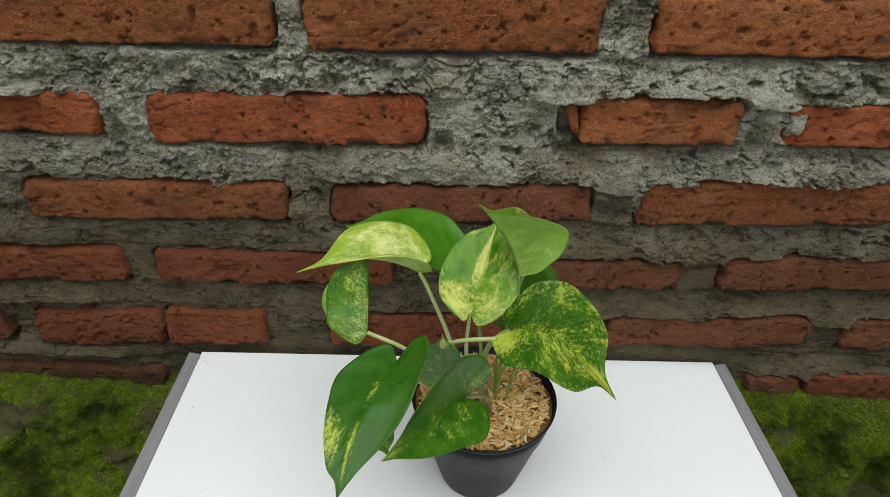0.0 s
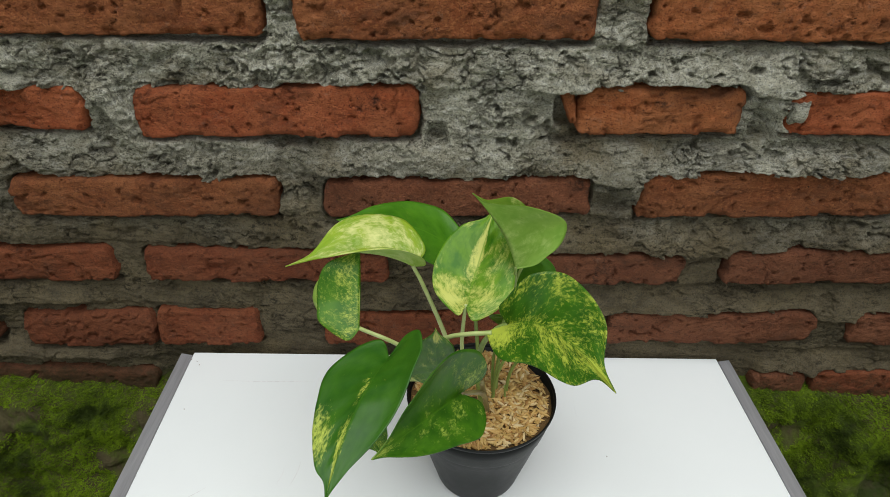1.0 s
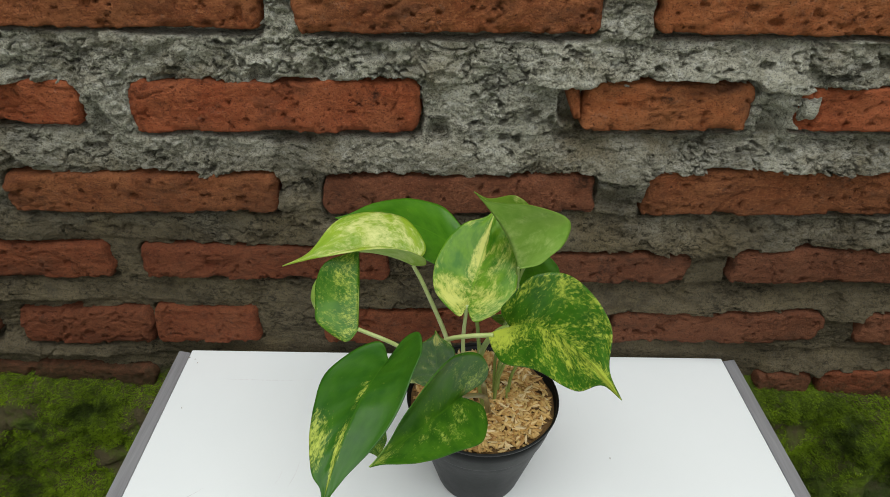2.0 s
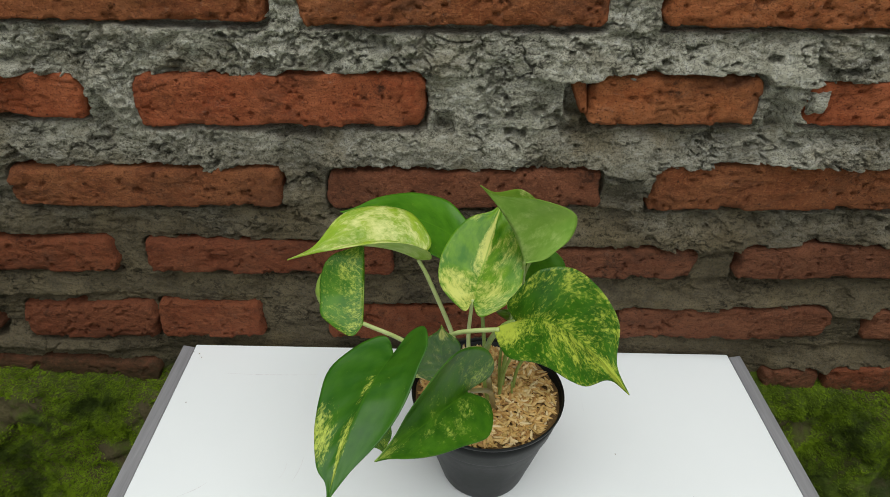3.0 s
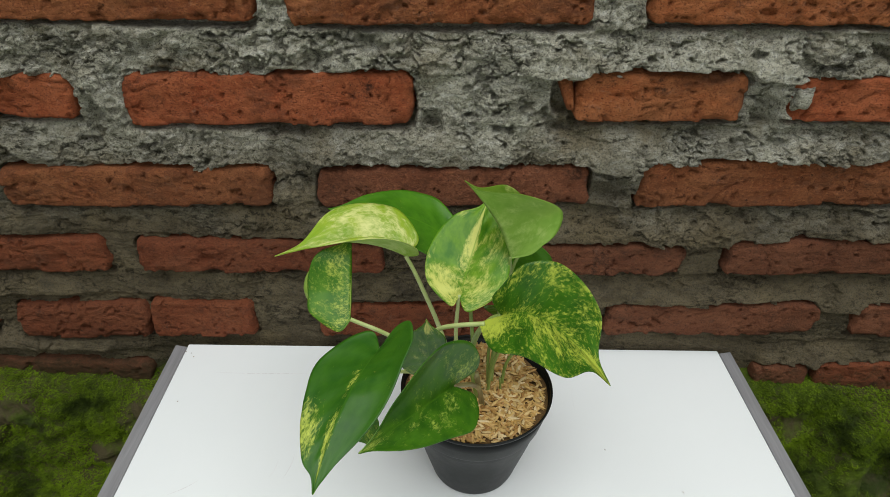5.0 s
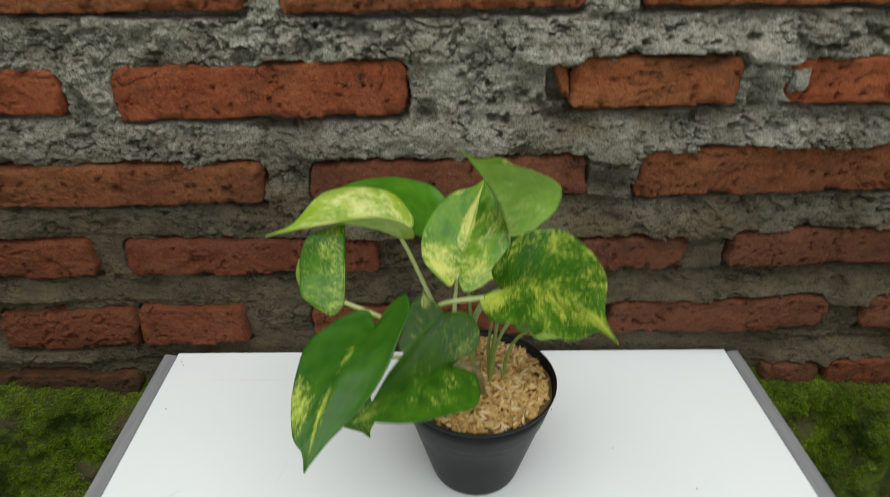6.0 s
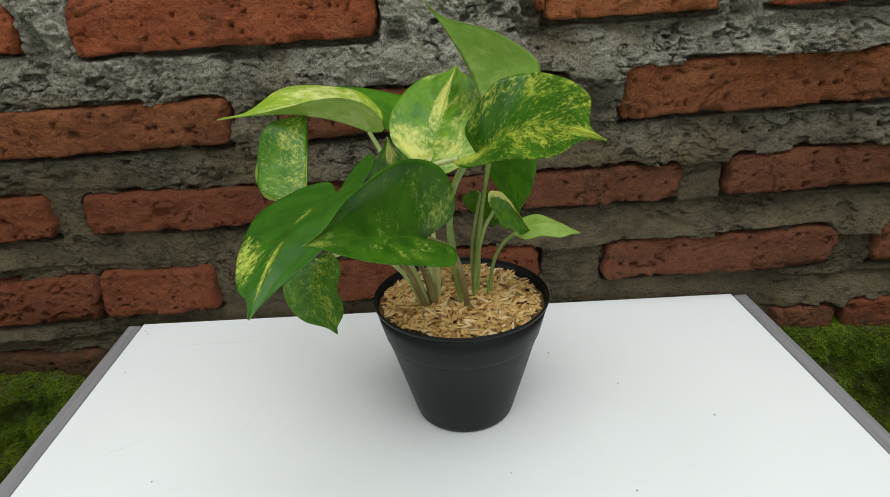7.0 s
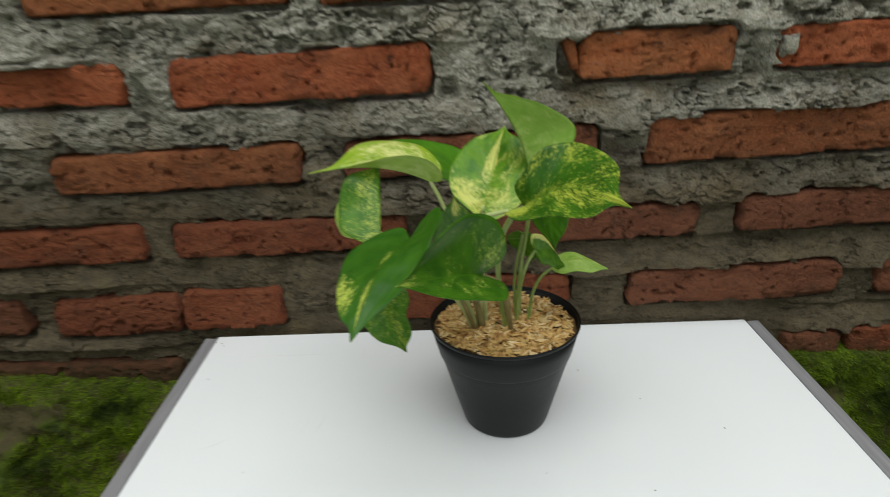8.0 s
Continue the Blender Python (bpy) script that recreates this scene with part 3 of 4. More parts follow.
def moss_shoots():
    """Short moss shoots in cushions, as one mesh."""
    rs = np.random.RandomState(11)
    x, z = rs.uniform(-0.58, 0.58, 260000), rs.uniform(0.53, 0.714, 260000)
    cushion = fractal(x, z, 20, 7, 4) + 0.15 * smooth(0.685, 0.70, z) - 0.10 * np.exp(-((z - 0.672) / 0.016) ** 2) + 0.05 * smooth(0.66, 0.62, z)
    keep = (cushion > rs.uniform(0.40, 0.53, x.size)) & (np.abs(x - 0.01) > 0.21)
    x, z = x[keep], z[keep]
    y, zz = plinth_depth(x, z), z + plinth_top(x) * smooth(0.45, 0.7, z)
    # two tiny leaves to a shoot, splayed
    x, y, zz = np.repeat(x, 2), np.repeat(y, 2), np.repeat(zz, 2)
    n = x.size
    x, zz = x + rs.normal(0, 0.0012, n), zz + rs.normal(0, 0.0012, n)
    L, w, turn = rs.uniform(0.0012, 0.0034, n), rs.uniform(0.0005, 0.0010, n), rs.uniform(0, 2 * np.pi, n)
    ax, ay = w * np.cos(turn), w * np.sin(turn)
    tip = np.stack([x + rs.normal(0, 0.0011, n), y - L * rs.uniform(0.5, 1.0, n), zz + L * rs.uniform(-0.2, 0.9, n)], -1)
    verts = np.stack([np.stack([x - ax, y + 0.001 + ay, zz], -1), np.stack([x + ax, y + 0.001 - ay, zz], -1), tip], 1).reshape(-1, 3)
    me = bpy.data.meshes.new("moss")
    me.from_pydata(verts.tolist(), [], np.arange(n * 3).reshape(-1, 3).tolist())
    me.materials.append(moss_blade_mat)
    return tagged(new("moss", me), "bright green moss growing on the foot of the wall", "moss", kind="stuff")


moss_shoots()

# ---- side table ----
scratch_mat, n_, l_, p_ = material("scuffed_grey")
l_.new(ramp(n_, l_, noise_node(n_, l_, 300, 4, 0.6, coords(n_)), [(0.35, (0.60,)), (0.65, (0.78,))]), p_.inputs["Base Color"])
p_.inputs["Roughness"].default_value = 0.6
SCRATCHES = [(-0.109, -0.159, -0.106, -0.136, 0.0005), (-0.192, -0.176, -0.174, -0.162, 0.0006), (-0.199, -0.046, -0.112, -0.043, 0.0006), (-0.120, -0.158, -0.118, -0.143, 0.0004)]
TABLE_Z, TABLE_TURN = 0.75, 1.05
table = new("side_table")
table.matrix_world = pose(0.0200, -0.003, TABLE_Z, 0, 0, TABLE_TURN)
tagged(table, "small white laminate table with grey edge strips pushed against the wall", "table")
HALF, DEPTH, STRIP, SKEW = 0.2728, 0.46, 0.0130, 0.028
bm = bmesh.new()
box(bm, -HALF + STRIP, HALF - STRIP, -DEPTH, 0.0, -0.022, 0.0, 0.0008)
for v in bm.verts:
    v.co.x -= SKEW * v.co.y * (v.co.x < 0)
part("tabletop", bm, laminate, table, "scuffed white laminate board", smooth_faces=False)
for side in (-1, 1):
    bm = bmesh.new()
    inner, outer = side * (HALF - STRIP), side * HALF
    ring = [[bm.verts.new(c) for c in ((inner, y0, 0.0006), (outer, y1, -0.0012), (outer, y1, -0.021), (inner, y0, -0.0215))] for y0, y1 in ((-DEPTH, -DEPTH), (-0.0045, 0.0))]
    for i in range(4):
        bm.faces.new((ring[0][i], ring[0][(i + 1) % 4], ring[1][(i + 1) % 4], ring[1][i]))
    bm.faces.new(ring[0])
    bm.faces.new(ring[1][::-1])
    for v in bm.verts:
        v.co.x -= SKEW * v.co.y * (side < 0)
    bmesh.ops.recalc_face_normals(bm, faces=bm.faces)
    bmesh.ops.bevel(bm, geom=[e for e in bm.edges], offset=0.0005, segments=1, affect="EDGES")
    part("edge_strip", bm, strip_mat, table, "grey brushed edge strip", smooth_faces=False)
for lx in (-0.235, 0.235):
    for ly in (-0.125, -0.43):
        bm = bmesh.new()
        box(bm, lx - 0.016, lx + 0.016, ly - 0.016, ly + 0.016, 0.298 - TABLE_Z, -0.0225, 0.002)
        part("leg", bm, laminate, table, smooth_faces=False)

# hairline scratches in the laminate
for x0, y0, x1, y1, w in SCRATCHES:
    bm = bmesh.new()
    a, b = Vector((x0, y0, 0)), Vector((x1, y1, 0))
    off = (b - a).cross(Vector((0, 0, 1))).normalized()
    rows = []
    for i in range(9):
        f = i / 8
        c = a.lerp(b, f) + off * 0.0016 * math.sin(f * 2.6) + Vector((0, 0, TABLE_Z + 0.00012))
        half = w * (0.25 + math.sin(math.pi * f) * 0.75) / 2
        rows.append((bm.verts.new(c - off * half), bm.verts.new(c + off * half)))
    for p, q in zip(rows, rows[1:]):
        bm.faces.new((p[0], p[1], q[1], q[0]))
    bmesh.ops.recalc_face_normals(bm, faces=bm.faces)
    mark = part("scratch", bm, scratch_mat, None, smooth_faces=False)
    mark.parent = table
    mark.matrix_parent_inverse = table.matrix_world.inverted()

# dirt crumbs lying on the table
bm = bmesh.new()
crumb_rng = random.Random(3)
spots = [(0.198, -0.161), (0.130, -0.222), (0.146, -0.123), (0.104, -0.081), (-0.221, -0.083), (0.062, -0.205), (-0.238, -0.019), (-0.232, -0.021), (-0.228, -0.026), (-0.150, -0.200)]
for cx, cy in spots:
    made = bmesh.ops.create_icosphere(bm, subdivisions=1, radius=1.0)["verts"]
    for v in made:
        v.co *= crumb_rng.uniform(0.7, 1.2)
    bmesh.ops.scale(bm, vec=(crumb_rng.uniform(0.0005, 0.0009), crumb_rng.uniform(0.0003, 0.0005), 0.0003), verts=made)
    bmesh.ops.rotate(bm, matrix=Matrix.Rotation(crumb_rng.uniform(0, 3), 3, "Z"), verts=made)
    bmesh.ops.translate(bm, vec=(cx, cy, TABLE_Z + 0.0003), verts=made)
crumbs = part("dirt_crumbs", bm, soil_mat)
tagged(crumbs, "tiny dark crumbs of dirt scattered on the white table", "dirt", kind="stuff")

# ---- pot ----
POT = Vector((0.0380, -0.1370, TABLE_Z))


def revolve(bm, profile, segs=72):
    rings = [[bm.verts.new((r * math.cos(2 * math.pi * i / segs), r * math.sin(2 * math.pi * i / segs), z)) for i in range(segs)] for r, z in profile]
    for a, b in zip(rings, rings[1:]):
        for i in range(segs):
            bm.faces.new((a[i], a[(i + 1) % segs], b[(i + 1) % segs], b[i]))
    return rings


pot = new("plant_pot")
pot.matrix_world = Matrix.Translation(POT)
tagged(pot, "round black plastic plant pot standing on the white table", "plant pot")
bm = bmesh.new()
rings = revolve(bm, [(0.0268, 0.0008), (0.0302, 0.0002), (0.0318, 0.0012), (0.0327, 0.0035), (0.0400, 0.030), (0.0478, 0.0588), (0.0481, 0.0594),
                     (0.0487, 0.0600), (0.0493, 0.0612), (0.0518, 0.0710), (0.0543, 0.0820), (0.0531, 0.0820), (0.0505, 0.0680), (0.0470, 0.055), (0.040, 0.04)])
bm.faces.new(rings[0][::-1])
bm.faces.new(rings[-1])
part("body", bm, pot_mat, pot)
bm = bmesh.new()
revolve(bm, [(0.0532, 0.0818), (0.0545, 0.0816), (0.0548, 0.0820), (0.0550, 0.0830), (0.0550, 0.0838), (0.0547, 0.0843), (0.0542, 0.0843), (0.0536, 0.0838), (0.0532, 0.0818)])
part("rim", bm, pot_mat, pot, "rolled black plastic rim")

# ---- rice husk mulch ----
mulch = new("rice_husk_mulch")
mulch.matrix_world = Matrix.Translation(POT)
tagged(mulch, "loose golden rice husk mulch filling the pot", "mulch")


def mulch_height(x, y):
    r = math.hypot(x, y)
    return 0.0790 + 0.0035 * (1 - (r / 0.053) ** 2) + 0.003 * (float(field2(np.array(x), np.array(y), 90, 4)) - 0.5)


bm = bmesh.new()
rr = [0.004 + 0.0485 * i / 11 for i in range(12)]
rings = [[bm.verts.new((r * math.cos(a * math.pi / 24), r * math.sin(a * math.pi / 24), mulch_height(r * math.cos(a * math.pi / 24), r * math.sin(a * math.pi / 24)) - 0.0018)) for a in range(48)] for r in rr]
for a, b in zip(rings, rings[1:]):
    for i in range(48):
        bm.faces.new((a[i], a[(i + 1) % 48], b[(i + 1) % 48], b[i]))
bm.faces.new(rings[0][::-1])
bmesh.ops.recalc_face_normals(bm, faces=bm.faces)
part("soil", bm, soil_mat, mulch, "dark potting soil under the husks")


def husk_points(L, w):
    """A boat-shaped half husk along x."""
    out = []
    for f, b in ((-1, 0.05), (-0.5, 0.8), (0.1, 1.0), (0.6, 0.7), (1, 0.05)):
        for s, up in ((-1, -0.35), (0, 0.55), (1, -0.35)):
            out.append((f * L / 2, s * b * w / 2, up * w * 0.6 * b))
    faces = []
    for i in range(4):
        for j in range(2):
            faces.append((i * 3 + j, i * 3 + j + 3, i * 3 + j + 4, i * 3 + j + 1))
    return out, faces


HUSKS = []
for L, w in ((0.0086, 0.0026), (0.0094, 0.0023), (0.0078, 0.0029), (0.0100, 0.0027)):
    me = bpy.data.meshes.new("husk")
    pts, fcs = husk_points(L, w)
    me.from_pydata(pts, [], fcs)
    me.polygons.foreach_set("use_smooth", [True] * len(fcs))
    me.materials.append(husk_mat)
    HUSKS.append(me)
rs = random.Random(5)
loose_v, loose_f = [], []
for k in range(1900):
    r, a = 0.0478 * math.sqrt(rs.random()), rs.random() * 2 * math.pi
    x, y = r * math.cos(a), r * math.sin(a)
    m = pose(x, y, mulch_height(x, y) + rs.uniform(-0.0012, 0.0022), rs.gauss(0, 28), rs.gauss(0, 17), rs.uniform(0, 360))
    if k % 7 == 6:
        ob = new("husk", HUSKS[k // 7 % 4])
        ob.parent = mulch
        ob.matrix_basis = m
    else:
        pts, fcs = husk_points(rs.uniform(0.0070, 0.0102), rs.uniform(0.0020, 0.0028))
        base = len(loose_v)
        loose_v += [m @ Vector(p) for p in pts]
        loose_f += [tuple(base + i for i in f) for f in fcs]
me = bpy.data.meshes.new("husk_layer")
me.from_pydata(loose_v, [], loose_f)
me.polygons.foreach_set("use_smooth", [True] * len(loose_f))
me.materials.append(husk_mat)
layer = new("husk_layer", me)
layer.parent = mulch
tagged(layer, kind="stuff")

# ---- pothos ----
plant = new("pothos_plant")
plant.matrix_world = Matrix.Translation(POT + Vector((0, 0, 0.078)))
tagged(plant, "young golden pothos with heart-shaped leaves splashed with yellow", "potted plant")
ROOT = plant.matrix_world.translation.copy()


def edge_curve(points, knots, s):
    """A smooth curve through the points, reached at the given shares of the way."""
    p, k = np.array(points, float), np.array(knots, float)
    d = (p[1:] - p[:-1]) / (k[1:] - k[:-1])[:, None]
    h = (k[1:] - k[:-1])[:, None]
    m = np.concatenate([d[:1], (d[:-1] * h[1:] + d[1:] * h[:-1]) / (h[1:] + h[:-1]), d[-1:]])
    i = np.clip(np.searchsorted(k, s, side="right") - 1, 0, len(k) - 2)
    w = h[i]
    f = ((s - k[i]) / w[:, 0])[:, None]
    return (2 * f ** 3 - 3 * f ** 2 + 1) * p[i] + (f ** 3 - 2 * f ** 2 + f) * w * m[i] + (3 * f ** 2 - 2 * f ** 3) * p[i + 1] + (f ** 3 - f ** 2) * w * m[i + 1]


def leaf(base, mid, tip, left, right, upper, under=None, cup=0.0, wave=0.0007, slim=0.12, seed=0, label=""):
    """A heart-shaped leaf, its midrib through base, mid and tip. left and right: the back of the lobe, the widest point and, where it is not plain, the shoulder before the tip."""
    under = under or leaf_under
    b, m, t = (np.array(p, float) for p in (base, mid, tip))
    c = 2 * m - (b + t) / 2
    nu, nv = 46, 33
    us, vs = np.linspace(0, 1, nu), np.linspace(-1, 1, nv)
    r = (us ** 1.3)[:, None]
    rib = (1 - r) ** 2 * b + 2 * r * (1 - r) * c + r * r * t
    length = np.linalg.norm(t - b)
    edges = []
    for side in (left, right):
        pts = [np.array(p, float) for p in side]
        if len(pts) == 2:
            foot = (1 - 0.3) ** 2 * b + 2 * 0.3 * 0.7 * c + 0.09 * t
            pts.append(pts[1] * 0.46 + t * 0.54 + (pts[1] - foot) * 0.16)
        near_tip = pts[2] * 0.24 + t * 0.76 + (rib[-8] - (pts[2] * 0.24 + t * 0.76)) * slim
        # rounded lobe: bulges both towards the sinus and outwards
        back, out = pts[0] - b, pts[1] - pts[0]
        aside = out - back * (out @ back) / (back @ back)
        sinus = b + back * 0.55 - aside * 0.16
        half = (pts[0] + pts[1]) / 2
        away = half - rib[10]
        away = away - out * (away @ out) / (out @ out)
        swell = half + away / (np.linalg.norm(away) + 1e-9) * np.linalg.norm(out) * 0.17
        edges.append(edge_curve([b, sinus, pts[0], swell, pts[1], pts[2], near_tip, t], (0, 0.07, 0.16, 0.29, 0.44, 0.70, 0.90, 1), us))
    U, V = np.meshgrid(us, vs, indexing="ij")
    A = np.abs(V)[..., None]
    E = np.where((V < 0)[..., None], edges[0][:, None, :], edges[1][:, None, :])
    R = np.broadcast_to(rib[:, None, :], E.shape)
    P = R + (E - R) * A
    across = (edges[1] - edges[0])[12:34].mean(axis=0)
    fold = np.cross((t - b) / length, across)
    fold = fold / (np.linalg.norm(fold) + 1e-9)
    wide = np.linalg.norm(E - R, axis=-1)
    A = A[..., 0]
    rise = cup * wide * A * (1 - A) * 4
    ripple = wave * (fractal(U * 1.0 + seed, V * 0.5, 3.2, seed, 2) - 0.5) * 4 * A + 0.00022 * np.sin(U * 50 - A * 3) * A * (1 - A) * 3
    # fine unevenness of the outline
    wobble = 0.0008 * (fractal(U + seed * 1.7, np.sign(V), 11, seed + 3, 2) - 0.5) * A ** 3 * np.clip((1 - U) * 8, 0, 1) * np.clip(U * 8, 0, 1)
    P = P + fold * (rise + ripple)[..., None] + (E - R) * (wobble / (wide + 1e-4))[..., None]
    du = np.gradient(P, axis=0)
    dv = np.gradient(P, axis=1)
    nrm = np.cross(du, dv)
    nrm /= np.linalg.norm(nrm, axis=-1, keepdims=True) + 1e-12
    P = P - np.array(ROOT)
    top, low = P + nrm * 0.0002, P - nrm * 0.0002
    verts = np.concatenate([top.reshape(-1, 3), low.reshape(-1, 3)])
    idx = np.arange(nu * nv).reshape(nu, nv)
    q = np.stack([idx[:-1, :-1], idx[1:, :-1], idx[1:, 1:], idx[:-1, 1:]], -1).reshape(-1, 4)
    border = list(idx[0, :]) + list(idx[1:, -1]) + list(idx[-1, -2::-1]) + list(idx[-2:0:-1, 0])
    off = nu * nv
    rim = [(int(i), int(j), int(j) + off, int(i) + off) for i, j in zip(border, border[1:] + border[:1])]
    faces = [tuple(map(int, f)) for f in q] + [tuple(int(i) + off for i in f[::-1]) for f in q] + rim
    me = bpy.data.meshes.new("leaf")
    me.from_pydata(verts.tolist(), [], faces)
    me.materials.append(upper)
    me.materials.append(under)
    slots = [0] * len(q) + [1] * len(q) + [0] * len(rim)
    me.polygons.foreach_set("material_index", slots)
    me.polygons.foreach_set("use_smooth", [True] * len(faces))
    uvs = me.uv_layers.new(name="leaf")
    flat = np.stack([U, (V + 1) / 2], -1).reshape(-1, 2)
    flat = np.concatenate([flat, flat])
    order = np.array([i for f in faces for i in f])
    uvs.data.foreach_set("uv", flat[order].astype(np.float32).ravel())
    ob = new("leaf", me)
    ob.parent = plant
    if label:
        tagged(ob, label)
    return ob


def petiole(points, r0, r1, mat, parent, name="petiole"):
    """A tapered stalk through the points, smoothed."""
    pts = [Vector(p) - ROOT for p in points]
    path = []
    ext = [pts[0] * 2 - pts[1]] + pts + [pts[-1] * 2 - pts[-2]]
    for i in range(1, len(ext) - 2):
        p0, p1, p2, p3 = ext[i - 1:i + 3]
        for k in range(8):
            s = k / 8
            path.append(0.5 * ((2 * p1) + (p2 - p0) * s + (2 * p0 - 5 * p1 + 4 * p2 - p3) * s * s + (3 * p1 - p0 - 3 * p2 + p3) * s ** 3))
    path.append(pts[-1])
    bm = bmesh.new()
    rings = []
    for i, p in enumerate(path):
        d = (path[min(i + 1, len(path) - 1)] - path[max(i - 1, 0)]).normalized()
        a = d.orthogonal().normalized() if not rings else (side - d * side.dot(d)).normalized()
        side = a
        b = d.cross(a)
        r = r0 + (r1 - r0) * (i / (len(path) - 1)) ** 0.7
        rings.append([bm.verts.new(p + (a * math.cos(j * math.pi / 5) + b * math.sin(j * math.pi / 5)) * r) for j in range(10)])
    for u, w in zip(rings, rings[1:]):
        for j in range(10):
            bm.faces.new((u[j], u[(j + 1) % 10], w[(j + 1) % 10], w[j]))
    bm.faces.new(rings[0][::-1])
    bm.faces.new(rings[-1])
    return part(name, bm, mat, parent)


mat_a = leaf_material("leaf_yellow_arched", (0.230, 0.400, 0.020), (0.400, 0.540, 0.040), (0.80, 0.82, 0.32), 0.60, 1, 0.8, splash=[(0.45, -0.55, 0.3, 0.5, 0.10), (0.75, -0.5, 0.3, 0.6, -0.10)])
mat_b = leaf_material("leaf_plain_green", (0.050, 0.185, 0.006), (0.100, 0.285, 0.012), (0.5, 0.6, 0.12), 0.14, 2, 1.6)
mat_c = leaf_material("leaf_yellow_striped", (0.060, 0.215, 0.007), (0.210, 0.410, 0.018), (0.72, 0.75, 0.18), 0.45, 3, 0.9, 0.05, 0.36, 0.45,
                      splash=[(0.30, 0.62, 0.17, 0.45, 0.22), (0.72, 0.10, 0.30, 0.22, 0.22), (0.10, 0.5, 0.16, 0.7, 0.14), (0.18, -0.45, 0.25, 0.6, 0.10), (0.55, -0.5, 0.25, 0.4, 0.05), (0.62, 0.55, 0.28, 0.35, -0.14), (0.86, -0.4, 0.2, 0.4, -0.12)])
mat_d = leaf_material("leaf_pale", (0.118, 0.260, 0.015), (0.212, 0.360, 0.030), (0.6, 0.66, 0.2), 0.4, 5)
mat_e = leaf_material("leaf_speckled", (0.024, 0.105, 0.004), (0.060, 0.190, 0.008), (0.52, 0.60, 0.075), 0.45, 6, 1.8, 0.05, 0.34, 0.62,
                      splash=[(0.09, -0.6, 0.20, 0.75, 0.26), (0.95, 0.0, 0.14, 0.9, 0.22), (0.55, 0.85, 0.5, 0.3, 0.05), (0.60, -0.2, 0.4, 0.5, 0.07), (0.28, 0.45, 0.2, 0.35, -0.05)])
mat_f = leaf_material("leaf_speckled_light", (0.036, 0.150, 0.006), (0.095, 0.245, 0.011), (0.52, 0.60, 0.09), 0.44, 7, 1.4, 0.02, 0.36, 0.55, splash=[(0.12, 0.5, 0.2, 0.6, 0.06), (0.75, 0.5, 0.3, 0.5, 0.05)])
mat_g = leaf_material("leaf_dark_streaked", (0.024, 0.112, 0.006), (0.054, 0.172, 0.009), (0.56, 0.64, 0.11), 0.08, 8, 1.4, 0.0, 0.33, 0.66,
                      splash=[(0.60, -0.88, 0.19, 0.42, 0.235), (0.78, -0.18, 0.24, 0.32, 0.25), (0.42, -0.08, 0.18, 0.16, 0.20), (0.90, -0.3, 0.1, 0.4, 0.14)])
mat_h = leaf_material("leaf_dark_speckled", (0.030, 0.122, 0.006), (0.078, 0.215, 0.010), (0.48, 0.60, 0.10), 0.31, 10, 1.3, 0.0, 0.34, 0.5,
                      splash=[(0.16, -0.6, 0.16, 0.5, 0.12), (0.35, 0.45, 0.3, 0.4, 0.06), (0.95, 0.0, 0.15, 1.0, 0.16)])
mat_k = leaf_material("leaf_small_yellow", (0.040, 0.150, 0.008), (0.110, 0.270, 0.018), (0.70, 0.70, 0.18), 0.30, 12, splash=[(0.95, -0.2, 0.22, 0.8, 0.30)])
mat_l = leaf_material("leaf_yellow_edged", (0.050, 0.165, 0.008), (0.130, 0.290, 0.018), (0.70, 0.70, 0.20), 0.15, 13, splash=[(0.35, 1.0, 0.5, 0.4, 0.45)])

one = leaf((-0.012, -0.124, 0.935), (-0.048, -0.128, 0.9475), (-0.089, -0.152, 0.9515), [(-0.007, -0.107, 0.946), (-0.034, -0.094, 0.958), (-0.063, -0.112, 0.960)], [(-0.0035, -0.126, 0.9405), (-0.025, -0.140, 0.9585), (-0.055, -0.142, 0.955)], mat_a, leaf_pale_under, cup=0.10, slim=0.45, seed=1, label="arching yellow-green variegated leaf")
petiole([(0.022, -0.141, 0.822), (0.019, -0.140, 0.856), (0.010, -0.136, 0.888), (-0.005, -0.127, 0.922), (-0.012, -0.124, 0.9355)], 0.0020, 0.0013, stem_pale, one)
two = leaf((0.018, -0.088, 0.925), (-0.020, -0.086, 0.946), (-0.066, -0.099, 0.956), [(0.020, -0.072, 0.935), (-0.012, -0.058, 0.950)], [(0.016, -0.106, 0.925), (-0.004, -0.118, 0.936)], mat_b, cup=-0.05, seed=2, label="plain mid-green leaf behind the arching one")
petiole([(0.037, -0.134, 0.822), (0.034, -0.122, 0.868), (0.028, -0.100, 0.908), (0.018, -0.088, 0.925)], 0.0016, 0.0012, stem_green, two)
three = leaf((0.0235, -0.152, 0.925), (0.031, -0.138, 0.9475), (0.041, -0.106, 0.969), [(0.036, -0.158, 0.920), (0.056, -0.136, 0.943), (0.053, -0.118, 0.960)], [(0.014, -0.158, 0.925), (0.0025, -0.142, 0.947), (0.018, -0.118, 0.963)], mat_c, cup=-0.06, seed=3, label="upright leaf striped yellow and green")
petiole([(0.024, -0.139, 0.822), (0.024, -0.146, 0.860), (0.022, -0.151, 0.895), (0.0235, -0.152, 0.926)], 0.0017, 0.0012, stem_pale, three)
